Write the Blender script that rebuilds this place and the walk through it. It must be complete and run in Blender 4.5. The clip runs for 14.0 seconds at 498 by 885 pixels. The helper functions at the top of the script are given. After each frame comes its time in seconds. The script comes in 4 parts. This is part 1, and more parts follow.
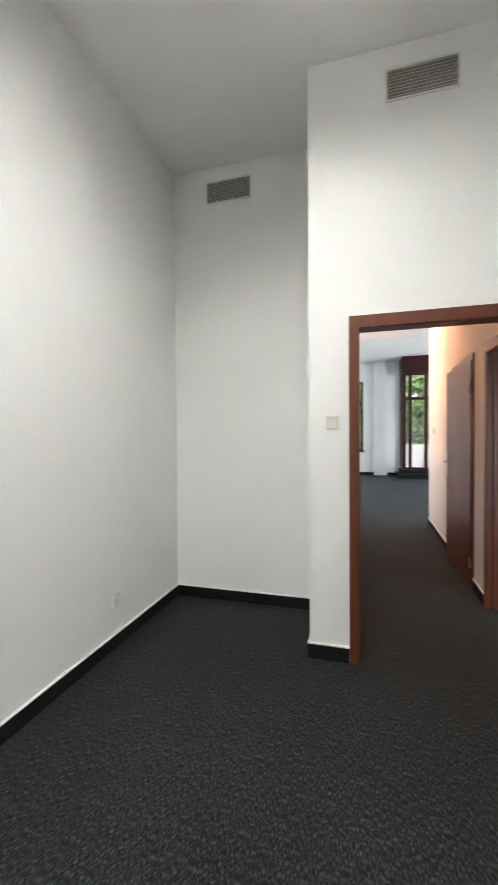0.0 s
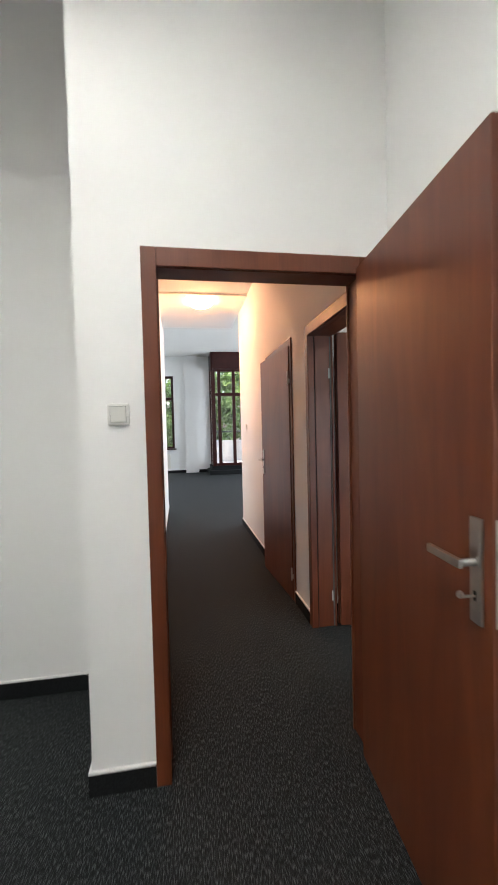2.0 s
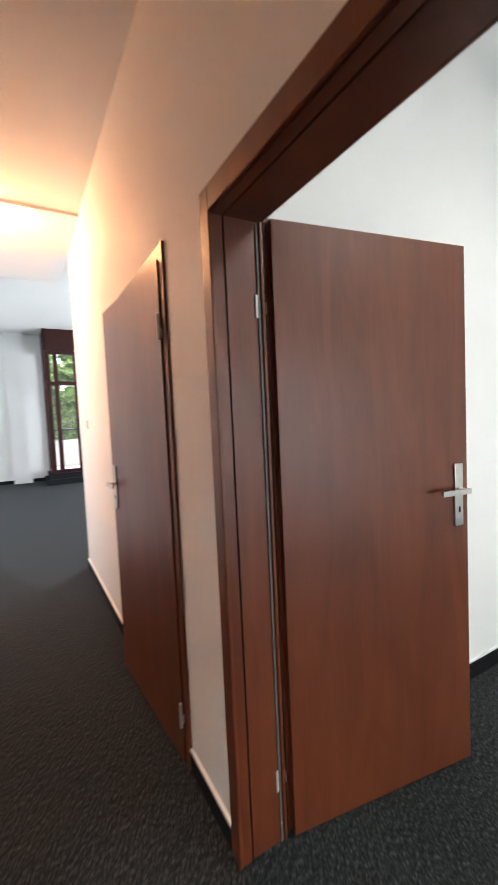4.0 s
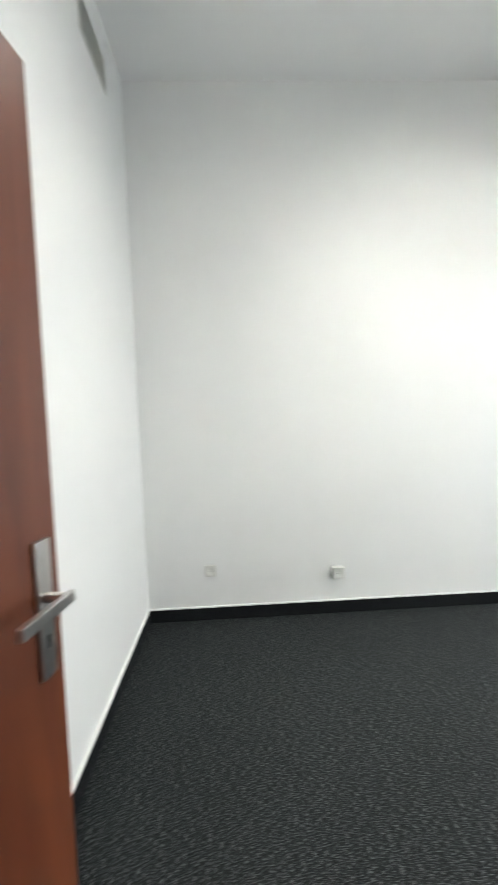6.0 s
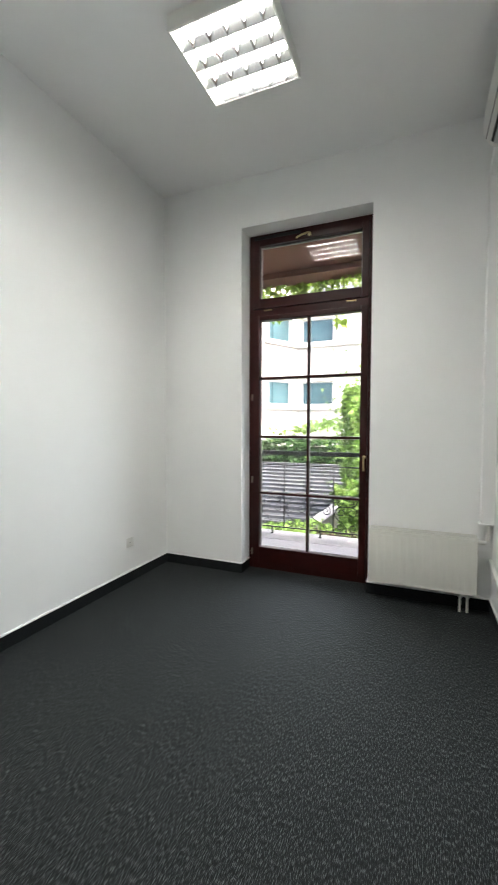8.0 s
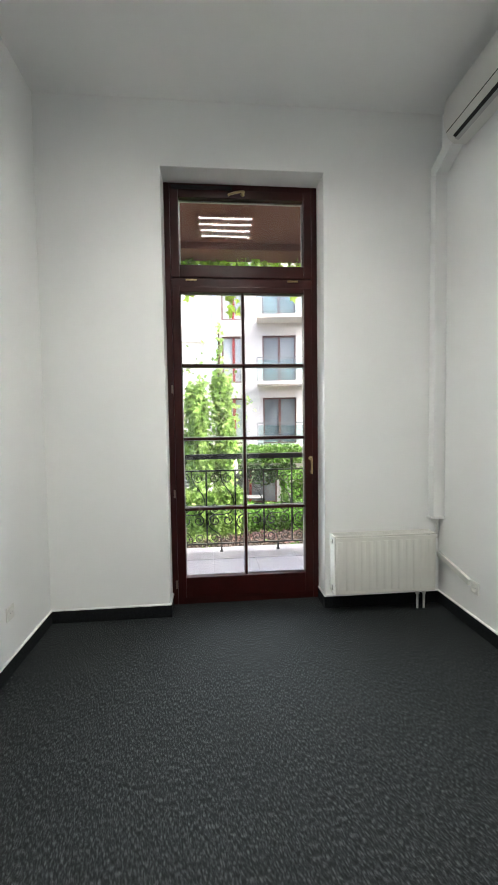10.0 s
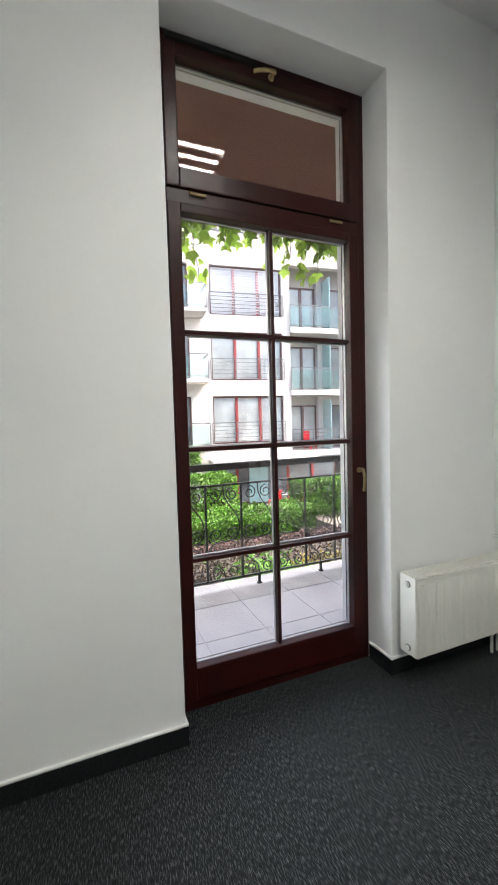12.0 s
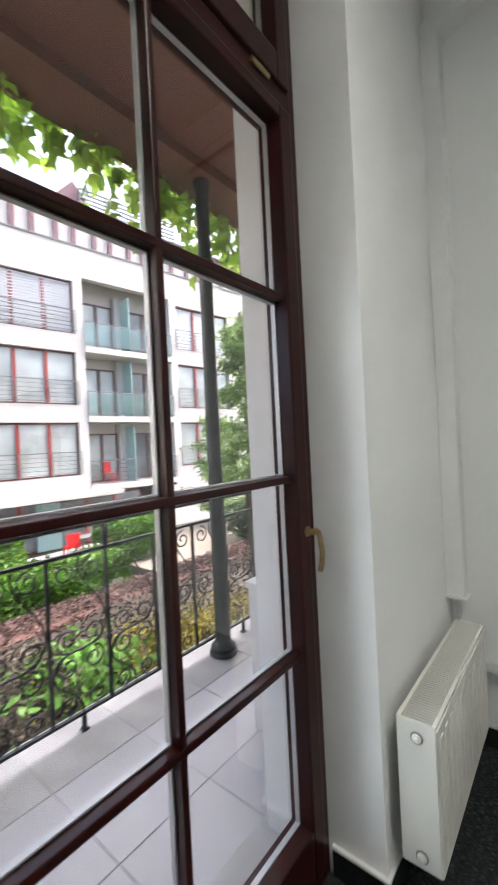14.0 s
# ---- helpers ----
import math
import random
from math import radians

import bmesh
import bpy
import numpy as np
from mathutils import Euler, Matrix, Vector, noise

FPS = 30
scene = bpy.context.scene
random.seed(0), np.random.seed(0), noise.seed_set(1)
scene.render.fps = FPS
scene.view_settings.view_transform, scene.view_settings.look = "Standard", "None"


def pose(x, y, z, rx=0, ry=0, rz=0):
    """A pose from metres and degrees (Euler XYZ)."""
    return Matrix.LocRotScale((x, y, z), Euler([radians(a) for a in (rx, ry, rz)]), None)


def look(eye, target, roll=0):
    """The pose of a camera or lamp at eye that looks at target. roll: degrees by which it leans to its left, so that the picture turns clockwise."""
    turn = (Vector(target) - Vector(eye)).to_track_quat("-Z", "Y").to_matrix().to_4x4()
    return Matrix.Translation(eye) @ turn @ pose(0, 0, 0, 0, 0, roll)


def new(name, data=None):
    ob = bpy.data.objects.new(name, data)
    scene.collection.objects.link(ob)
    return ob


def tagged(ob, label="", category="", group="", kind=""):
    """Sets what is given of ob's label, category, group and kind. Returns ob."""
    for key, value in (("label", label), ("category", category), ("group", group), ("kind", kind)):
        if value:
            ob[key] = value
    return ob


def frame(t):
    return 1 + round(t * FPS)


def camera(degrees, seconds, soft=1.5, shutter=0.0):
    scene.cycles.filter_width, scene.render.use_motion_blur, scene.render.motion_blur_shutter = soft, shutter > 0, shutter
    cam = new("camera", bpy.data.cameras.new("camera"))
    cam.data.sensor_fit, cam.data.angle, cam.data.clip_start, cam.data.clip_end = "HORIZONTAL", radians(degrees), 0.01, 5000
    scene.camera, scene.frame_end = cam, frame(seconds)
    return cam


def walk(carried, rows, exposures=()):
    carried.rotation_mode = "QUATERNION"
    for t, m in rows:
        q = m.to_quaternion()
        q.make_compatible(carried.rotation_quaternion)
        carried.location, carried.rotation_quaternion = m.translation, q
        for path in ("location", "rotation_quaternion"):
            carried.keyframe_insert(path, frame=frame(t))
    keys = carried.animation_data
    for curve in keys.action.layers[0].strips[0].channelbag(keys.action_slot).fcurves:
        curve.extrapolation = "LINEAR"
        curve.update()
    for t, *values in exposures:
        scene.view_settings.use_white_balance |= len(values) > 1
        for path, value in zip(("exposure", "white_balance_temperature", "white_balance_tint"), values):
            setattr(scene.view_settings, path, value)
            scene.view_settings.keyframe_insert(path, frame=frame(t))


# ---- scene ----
cam = camera(63.1, 14.0, shutter=0.4)
PATH = [
    (0, (0.109, -2.498, 1.377), (-0.455, -0.579, 1.342), -0.4),
    (0.5, (0.121, -2.479, 1.366), (-0.095, -0.492, 1.312), -0.7),
    (1, (0.161, -2.243, 1.354), (0.196, -0.244, 1.293), -0.9),
    (1.5, (0.172, -1.937, 1.356), (0.375, 0.052, 1.282), -1.1),
    (2, (0.128, -1.59, 1.385), (0.462, 0.381, 1.32), -1.4),
    (2.2, (0.126, -1.435, 1.369), (0.506, 0.527, 1.297), -1.5),
    (4.3, (0.575, 0.192, 1.417), (1.753, 1.804, 1.297), -2.4),
    (4.6, (0.665, 0.388, 1.392), (2.067, 1.81, 1.283), -2.5),
    (4.9, (0.757, 0.534, 1.418), (2.352, 1.732, 1.275), -2.6),
    (5, (0.795, 0.553, 1.413), (2.44, 1.681, 1.273), -2.1),
    (5.3, (0.942, 0.628, 1.404), (2.754, 1.463, 1.264), -2.6),
    (5.5, (1.045, 0.639, 1.413), (2.951, 1.23, 1.274), -2.5),
    (5.8, (1.183, 0.618, 1.416), (3.17, 0.803, 1.297), -2.3),
    (6, (1.236, 0.599, 1.4), (3.232, 0.514, 1.280), -2.1),
    (6.2, (1.305, 0.582, 1.397), (3.276, 0.26, 1.277), -1.6),
    (6.5, (1.345, 0.628, 1.402), (3.200, -0.108, 1.276), -1.4),
    (7, (1.46, 0.660, 1.386), (2.998, -0.608, 1.277), -0.8),
    (7.5, (1.525, 0.552, 1.375), (2.68, -1.08, 1.285), -0.1),
    (8, (1.675, 0.425, 1.395), (2.448, -1.418, 1.304), 0.1),
    (8.5, (1.937, 0.370, 1.414), (2.375, -1.577, 1.313), 0.0),
    (11, (3.350, -0.655, 1.383), (2.868, -2.592, 1.286), -1.4),
    (11.5, (3.492, -0.980, 1.405), (2.840, -2.868, 1.298), -1.5),
    (12, (3.560, -1.316, 1.404), (2.789, -3.158, 1.297), -1.6),
    (12.5, (3.530, -1.678, 1.398), (2.643, -3.468, 1.298), -1.8),
    (13, (3.465, -1.998, 1.384), (2.378, -3.675, 1.309), -2.0),
    (13.5, (3.350, -2.300, 1.385), (2.066, -3.828, 1.330), -2.4),
    (14, (3.187, -2.526, 1.393), (1.631, -3.782, 1.392), -2.8),
]
walk(cam, [(t, look(e, g, r)) for t, e, g, r in PATH],
     [(0, 3.62), (1.0, 3.70), (2.2, 3.45), (3.7, 3.6), (4.3, 4.22), (5.0, 4.08), (5.5, 4.16), (6.0, 3.90), (6.5, 3.70), (7.5, 3.38), (8.7, 3.45), (11, 3.38), (14, 3.02)])

# World and light: an overcast summer day outside, louvre lamps and one warm globe inside.
world = bpy.data.worlds.new("sky")
scene.world = world
world.use_nodes = True
wn = world.node_tree.nodes
sky = wn.new("ShaderNodeTexSky")
sky.sky_type, sky.sun_disc, sky.sun_elevation, sky.sun_rotation = "NISHITA", False, radians(55), radians(-73)
sky.air_density, sky.dust_density, sky.ozone_density = 0.7, 7.0, 0.5
world.node_tree.links.new(sky.outputs[0], wn["Background"].inputs[0])
wn["Background"].inputs[1].default_value = 0.15
sun = new("sun", bpy.data.lights.new("sun", "SUN"))
sun.data.energy, sun.data.angle, sun.data.color = 0.5, radians(30), (1.0, 0.97, 0.93)
sun.matrix_world = look((-20, 6, 30), (0, 0, 0))


def area(name, m, sx, sy, watts, colour=(1, 1, 1), spread=180):
    d = bpy.data.lights.new(name, "AREA")
    d.shape, d.size, d.size_y, d.energy, d.color, d.spread = "RECTANGLE", sx, sy, watts, colour, radians(spread)
    ob = new(name, d)
    ob.matrix_world = m
    return ob


for cx, cy in ((2.68, -1.795), (2.68, -0.45), (-0.25, -1.2), (-0.25, -2.4)):
    for k in range(4):
        area("louvre_light", pose(cx, cy + (k - 1.5) * 0.1365, 3.533), 0.54, 0.03, 1.34 if cx > 1 else 1.40, (0.99, 1.0, 0.935) if cx > 1 else (1.0, 1.0, 0.97), 116 if cx > 1 else 129)
# added lamps for the sky's light: french window, two hall windows beside the view
area("sky_fill_lamp", pose(2.6175, -3.168, 1.05, 90, 0, 0), 0.90, 1.6, 1.65, (0.82, 0.92, 1.0), 130)
area("sky_fill_lamp", pose(5.55, 8.25, 1.9, 0, 90, 0), 3.0, 4.2, 38, (0.84, 0.92, 1.0))
area("sky_fill_lamp", pose(-2.98, 12.0, 2.0, -90, 0, 0), 1.1, 2.2, 14, (0.84, 0.92, 1.0))


# ---- materials ----
def mat(name, base, rough=0.5, metal=0.0, vary=0.06, scale=6.0, bump=0.0, bump_scale=120.0, coat=0.0, spec=0.5):
    m = bpy.data.materials.new(name)
    m.use_nodes = True
    n, l = m.node_tree.nodes, m.node_tree.links
    b = n["Principled BSDF"]
    b.inputs["Roughness"].default_value, b.inputs["Metallic"].default_value = rough, metal
    b.inputs["Coat Weight"].default_value, b.inputs["Specular IOR Level"].default_value = coat, spec
    tc = n.new("ShaderNodeTexCoord")
    t = n.new("ShaderNodeTexNoise")
    t.inputs["Scale"].default_value, t.inputs["Detail"].default_value = scale, 5
    l.new(tc.outputs["Object"], t.inputs["Vector"])
    r = n.new("ShaderNodeValToRGB")
    r.color_ramp.elements[0].position, r.color_ramp.elements[1].position = 0.3, 0.7
    r.color_ramp.elements[0].color = (*[c * (1 - vary) for c in base], 1)
    r.color_ramp.elements[1].color = (*[min(1, c * (1 + vary)) for c in base], 1)
    l.new(t.outputs["Fac"], r.inputs["Fac"])
    l.new(r.outputs["Color"], b.inputs["Base Color"])
    if bump:
        t2 = n.new("ShaderNodeTexNoise")
        t2.inputs["Scale"].default_value, t2.inputs["Detail"].default_value = bump_scale, 4
        l.new(tc.outputs["Object"], t2.inputs["Vector"])
        bp = n.new("ShaderNodeBump")
        bp.inputs["Strength"].default_value, bp.inputs["Distance"].default_value = bump, 0.004
        l.new(t2.outputs["Fac"], bp.inputs["Height"])
        l.new(bp.outputs["Normal"], b.inputs["Normal"])
    return m


def glow(name, colour, strength):
    m = bpy.data.materials.new(name)
    m.use_nodes = True
    b = m.node_tree.nodes["Principled BSDF"]
    b.inputs["Base Color"].default_value = (0.8, 0.8, 0.8, 1)
    b.inputs["Emission Color"].default_value, b.inputs["Emission Strength"].default_value = (*colour, 1), strength
    return m


PAINT = mat("wall_paint", (0.80, 0.80, 0.79), 0.7, vary=0.016, scale=1.4, bump=0.012, bump_scale=70)
CEIL = mat("ceiling_paint", (0.80, 0.80, 0.79), 0.8, vary=0.016, scale=1.1, bump=0.012, bump_scale=70)


def streaky(name, dark, mid, light, scale, stretch, rough, bump, coat=0.0, spec=0.5, low=0.34, high=0.70):
    """A material with drawn-out flecks or grain: dark, middle and light tones on stretched noise, with broad mottling."""
    m = bpy.data.materials.new(name)
    m.use_nodes = True
    n, l = m.node_tree.nodes, m.node_tree.links
    b = n["Principled BSDF"]
    b.inputs["Roughness"].default_value, b.inputs["Coat Weight"].default_value, b.inputs["Specular IOR Level"].default_value = rough, coat, spec
    tc, mp, t, r = n.new("ShaderNodeTexCoord"), n.new("ShaderNodeMapping"), n.new("ShaderNodeTexNoise"), n.new("ShaderNodeValToRGB")
    mp.inputs["Scale"].default_value = stretch
    t.inputs["Scale"].default_value, t.inputs["Detail"].default_value, t.inputs["Roughness"].default_value = scale, 4, 0.65
    l.new(tc.outputs["Object"], mp.inputs["Vector"])
    l.new(mp.outputs["Vector"], t.inputs["Vector"])
    e = r.color_ramp.elements
    e[0].position, e[0].color = low, (*dark, 1)
    e[1].position, e[1].color = high, (*light, 1)
    k = e.new(0.52)
    k.color = (*mid, 1)
    l.new(t.outputs["Fac"], r.inputs["Fac"])
    t2, mr, mx = n.new("ShaderNodeTexNoise"), n.new("ShaderNodeMapRange"), n.new("ShaderNodeMix")
    t2.inputs["Scale"].default_value, t2.inputs["Detail"].default_value = 1.7, 3
    l.new(tc.outputs["Object"], t2.inputs["Vector"])
    mr.inputs["To Min"].default_value, mr.inputs["To Max"].default_value = 0.75, 1.25
    l.new(t2.outputs["Fac"], mr.inputs["Value"])
    mx.data_type, mx.blend_type = "RGBA", "MULTIPLY"
    mx.inputs[0].default_value = 1.0
    l.new(r.outputs["Color"], mx.inputs[6])
    l.new(mr.outputs["Result"], mx.inputs[7])
    l.new(mx.outputs[2], b.inputs["Base Color"])
    if bump:
        bp = n.new("ShaderNodeBump")
        bp.inputs["Strength"].default_value, bp.inputs["Distance"].default_value = bump, 0.006
        l.new(t.outputs["Fac"], bp.inputs["Height"])
        l.new(bp.outputs["Normal"], b.inputs["Normal"])
    return m


CARPET = streaky("carpet", (0.0008, 0.0010, 0.0012), (0.0086, 0.0104, 0.0113), (0.096, 0.106, 0.107), 120, (2.2, 0.42, 2.2), 0.75, 0.6, spec=0.22, low=0.38, high=0.66)
SKIRT = mat("carpet_skirting", (0.010, 0.011, 0.012), 0.9, vary=0.4, scale=120, bump=0.6, bump_scale=260, spec=0.15)
BEAD = mat("white_sealant", (0.82, 0.82, 0.80), 0.5, vary=0.03)


def laminate(name, dark, mid, light):
    """Satin wood-print laminate, the grain along z: a wavering flame figure, fine pores and broad tone."""
    m = bpy.data.materials.new(name)
    m.use_nodes = True
    n, l = m.node_tree.nodes, m.node_tree.links
    b = n["Principled BSDF"]
    b.inputs["Specular IOR Level"].default_value = 0.55
    tc = n.new("ShaderNodeTexCoord")

    def grain(stretch, scale, detail, distortion):
        mp, t = n.new("ShaderNodeMapping"), n.new("ShaderNodeTexNoise")
        mp.inputs["Scale"].default_value = stretch
        t.inputs["Scale"].default_value, t.inputs["Detail"].default_value, t.inputs["Distortion"].default_value = scale, detail, distortion
        l.new(tc.outputs["Object"], mp.inputs["Vector"])
        l.new(mp.outputs["Vector"], t.inputs["Vector"])
        return t.outputs["Fac"]

    def blend(a, b, f):
        mx = n.new("ShaderNodeMix")
        mx.inputs[0].default_value = f
        l.new(a, mx.inputs[2])
        l.new(b, mx.inputs[3])
        return mx.outputs[0]

    figure = grain((1.0, 1.0, 0.16), 9, 5, 1.1)
    pores = grain((1.0, 1.0, 0.025), 150, 3, 0.0)
    broad = grain((1.0, 1.0, 0.30), 1.6, 2, 0.0)
    both = blend(blend(figure, pores, 0.26), broad, 0.28)
    r = n.new("ShaderNodeValToRGB")
    e = r.color_ramp.elements
    e[0].position, e[0].color = 0.36, (*dark, 1)
    e[1].position, e[1].color = 0.66, (*light, 1)
    e.new(0.50).color = (*mid, 1)
    l.new(both, r.inputs["Fac"])
    l.new(r.outputs["Color"], b.inputs["Base Color"])
    mr = n.new("ShaderNodeMapRange")
    mr.inputs["To Min"].default_value, mr.inputs["To Max"].default_value = 0.34, 0.48
    l.new(broad, mr.inputs["Value"])
    l.new(mr.outputs["Result"], b.inputs["Roughness"])
    bp = n.new("ShaderNodeBump")
    bp.inputs["Strength"].default_value, bp.inputs["Distance"].default_value = 0.05, 0.001
    l.new(pores, bp.inputs["Height"])
    l.new(bp.outputs["Normal"], b.inputs["Normal"])
    return m


WOOD = laminate("mahogany_laminate", (0.098, 0.0212, 0.0070), (0.132, 0.0318, 0.0105), (0.168, 0.0450, 0.0160))
WINWOOD = mat("stained_window_wood", (0.027, 0.0036, 0.0029), 0.30, vary=0.30, scale=8, spec=0.28)
HINGEP = mat("bright_hinge", (0.60, 0.59, 0.56), 0.4, 0.3, vary=0.05)
STEEL = mat("satin_steel", (0.56, 0.55, 0.53), 0.28, 1.0, vary=0.06, scale=40)
BRASS = mat("aged_brass", (0.42, 0.33, 0.17), 0.35, 1.0, vary=0.2, scale=40)
PLASTIC = mat("white_plastic", (0.69, 0.685, 0.65), 0.32, vary=0.02)
ENAMEL = mat("radiator_enamel", (0.69, 0.68, 0.625), 0.4, vary=0.02)
DARK = mat("dark_gap", (0.012, 0.012, 0.012), 0.8, vary=0.2)
ALU = mat("bright_reflector", (0.66, 0.66, 0.65), 0.22, 1.0, vary=0.03)
SPACER = mat("glazing_spacer", (0.55, 0.55, 0.55), 0.4, 0.5, vary=0.03)
SEAL = mat("rubber_seal", (0.10, 0.095, 0.088), 0.7, vary=0.05)
IRON = mat("painted_iron", (0.026, 0.031, 0.032), 0.45, vary=0.2, scale=20)
TILE = mat("terrace_tile", (0.50, 0.49, 0.51), 0.55, vary=0.08, scale=3, bump=0.1)
SOFFIT = mat("brown_soffit", (0.20, 0.080, 0.055), 0.7, vary=0.12, scale=2)
RENDER = mat("white_render", (0.70, 0.69, 0.665), 0.85, vary=0.04, scale=0.7, bump=0.15)
HOUSE = mat("beige_house_render", (0.54, 0.515, 0.475), 0.85, vary=0.05, scale=0.9, bump=0.15)
TUBE = glow("lamp_tube", (1.0, 0.98, 0.93), 5)
GLOBE = glow("globe_glass", (1.0, 0.43, 0.18), 8.8)
GLASS = bpy.data.materials.new("window_glass")
GLASS.use_nodes = True
gb = GLASS.node_tree.nodes["Principled BSDF"]
gb.inputs["Transmission Weight"].default_value, gb.inputs["Roughness"].default_value, gb.inputs["IOR"].default_value = 1.0, 0.0, 1.45


# ---- mesh helpers ----
def box(bm, x0, y0, z0, x1, y1, z1, bevel=0.0, m=None):
    vs = [bm.verts.new((x, y, z)) for z in (z0, z1) for x, y in ((x0, y0), (x1, y0), (x1, y1), (x0, y1))]
    if m is not None:
        for v in vs:
            v.co = m @ v.co
    fs = [bm.faces.new([vs[i] for i in q]) for q in ((0, 3, 2, 1), (4, 5, 6, 7), (0, 1, 5, 4), (1, 2, 6, 5), (2, 3, 7, 6), (3, 0, 4, 7))]
    if bevel:
        es = list({e for f in fs for e in f.edges})
        bmesh.ops.bevel(bm, geom=es, offset=bevel, segments=2, affect="EDGES", profile=0.6)
    return bm


def B(*boxes, bevel=0.0):
    bm = bmesh.new()
    for b in boxes:
        box(bm, *b, bevel=bevel)
    return bm


def cyl(bm, m, r, h, r2=None, seg=20):
    bmesh.ops.create_cone(bm, cap_ends=True, segments=seg, radius1=r, radius2=r if r2 is None else r2, depth=h, matrix=m @ pose(0, 0, h / 2))
    return bm


def lathe(bm, m, prof, seg=24):
    rings = [[bm.verts.new(m @ Vector((r * math.cos(2 * math.pi * i / seg), r * math.sin(2 * math.pi * i / seg), z))) for i in range(seg)] for r, z in prof]
    for a, b in zip(rings, rings[1:]):
        for i in range(seg):
            bm.faces.new((a[i], a[(i + 1) % seg], b[(i + 1) % seg], b[i]))
    bm.faces.new(rings[0][::-1])
    bm.faces.new(rings[-1])
    return bm


def sweep(bm, pts, r, seg=6):
    """A round bar along points."""
    pts = [Vector(p) for p in pts]
    rings = []
    for i, p in enumerate(pts):
        d = (pts[min(i + 1, len(pts) - 1)] - pts[max(i - 1, 0)]).normalized()
        a = d.orthogonal().normalized() if not rings else (last - d * last.dot(d)).normalized()
        last = a
        b = d.cross(a)
        rings.append([bm.verts.new(p + r * (math.cos(2 * math.pi * k / seg) * a + math.sin(2 * math.pi * k / seg) * b)) for k in range(seg)])
    for a, b in zip(rings, rings[1:]):
        for k in range(seg):
            bm.faces.new((a[k], a[(k + 1) % seg], b[(k + 1) % seg], b[k]))
    bm.faces.new(rings[0][::-1])
    bm.faces.new(rings[-1])
    return bm


def mesh_of(name, bm, material, smooth=False):
    me = bpy.data.meshes.new(name)
    bmesh.ops.recalc_face_normals(bm, faces=bm.faces[:])
    bm.to_mesh(me)
    bm.free()
    me.materials.append(material)
    if smooth:
        me.shade_smooth()
        me.set_sharp_from_angle(angle=radians(40))
    return me


def part(name, bm, material, parent, label="", smooth=False):
    ob = new(name, mesh_of(name, bm, material, smooth))
    ob.parent = parent
    if label:
        ob["label"] = label
    return ob


SITE = Vector((0, 0, 0))    # the origin from which things are laid out


def struct(name, bm, material, label, category, smooth=False):
    ob = tagged(new(name, mesh_of(name, bm, material, smooth)), label, category, kind="structure")
    ob.location = SITE
    return ob


def thing(name, m, label, category, group=""):
    ob = new(name)
    ob.matrix_world = Matrix.Translation(SITE) @ m
    ob.empty_display_size = 0.1
    return tagged(ob, label, category, group)


# ---- the rooms ----
H, HB = 3.6, 3.07
XW, XP, XC, XS, XS2, XE = -1.476, -0.24, -0.1, 1.003, 1.16, 4.018
YA, YN, YS, YO = 0.686, 1.224, -3.005, -3.45
WX0, WX1, WZ = 2.045, 3.190, 3.160      # the french window's opening
AX0, AX1 = -0.85, 0.293                # its twin in the first room

W = "white-painted plaster wall, slightly marked"
struct("floor", B((-4.2, YO, -0.12, 5.6, 12.3, 0.0)), CARPET, "dark anthracite speckled carpet through all rooms", "floor")
struct("wall_west", B((XW - 0.2, YO, 0, XW, YA + 0.15, H)), PAINT, W, "wall")
struct("wall_alcove", B((XW, YA, 0, XP, YA + 0.15, H)), PAINT, W, "wall")
struct("wall_corridor", B((XP, 0, 0, XC, 5.57, 4.0)), PAINT, W, "wall")
struct("wall_door_a", B((XC, 0, 0, 0.028, 0.12, H), (0.902, 0, 0, XS, 0.12, H), (0.028, 0, 2.05, 0.902, 0.12, H)), PAINT, W, "wall")
struct("wall_shared", B((XS, YS, 0, XS2, 0.215, H), (XS, 0.215, 2.05, XS2, 1.090, H), (XS, 1.090, 0, XS2, 1.51, H),
                        (XS, 1.51, 2.06, XS2, 2.385, H), (XS, 2.385, 0, XS2, 4.23, 4.0), (XS, 1.51, H, XS2, 2.385, 4.0)), PAINT, W, "wall")
struct("wall_north", B((XS2, YN, 0, XE, YN + 0.12, H)), PAINT, W, "wall")
struct("wall_east", B((XE, YO, 0, XE + 0.2, 4.04, H)), PAINT, W, "wall")
struct("wall_south", B((XW, YO, 0, AX0, YS, H), (AX0, YO, WZ, AX1, YS, H), (AX1, YO, 0, WX0, YS, H),
                       (WX0, YO, WZ, WX1, YS, H), (WX1, YO, 0, XE, YS, H)), PAINT, "white-painted outer wall with tall window openings", "wall")
struct("ceiling", B((XW - 0.2, YO, H, XE + 0.2, 4.04, H + 0.2)), CEIL, "plain white-painted high ceiling", "ceiling")
struct("ceiling_corridor", B((XC, 0.12, HB, XS, 3.45, HB + 0.3), (XC, 3.45, HB - 0.025, XS, 5.1, 4.0)), CEIL, "lowered white corridor ceiling lit by a warm lamp", "ceiling")
struct("wall_hall_south", B((XS2, 4.04, 0, 5.6, 4.23, 4.0), (-4.2, 5.42, 0, XP, 5.57, 4.0)), PAINT, W, "wall")
struct("wall_hall_side", B((-4.4, 5.42, 0, -4.2, 12.3, 4.0), (5.6, 4.04, 0, 5.8, 6.0, 4.0), (5.6, 6.0, 0, 5.8, 10.5, 0.3), (5.6, 6.0, 3.5, 5.8, 10.5, 4.0), (5.6, 10.5, 0, 5.8, 12.3, 4.0)), PAINT, W, "wall")
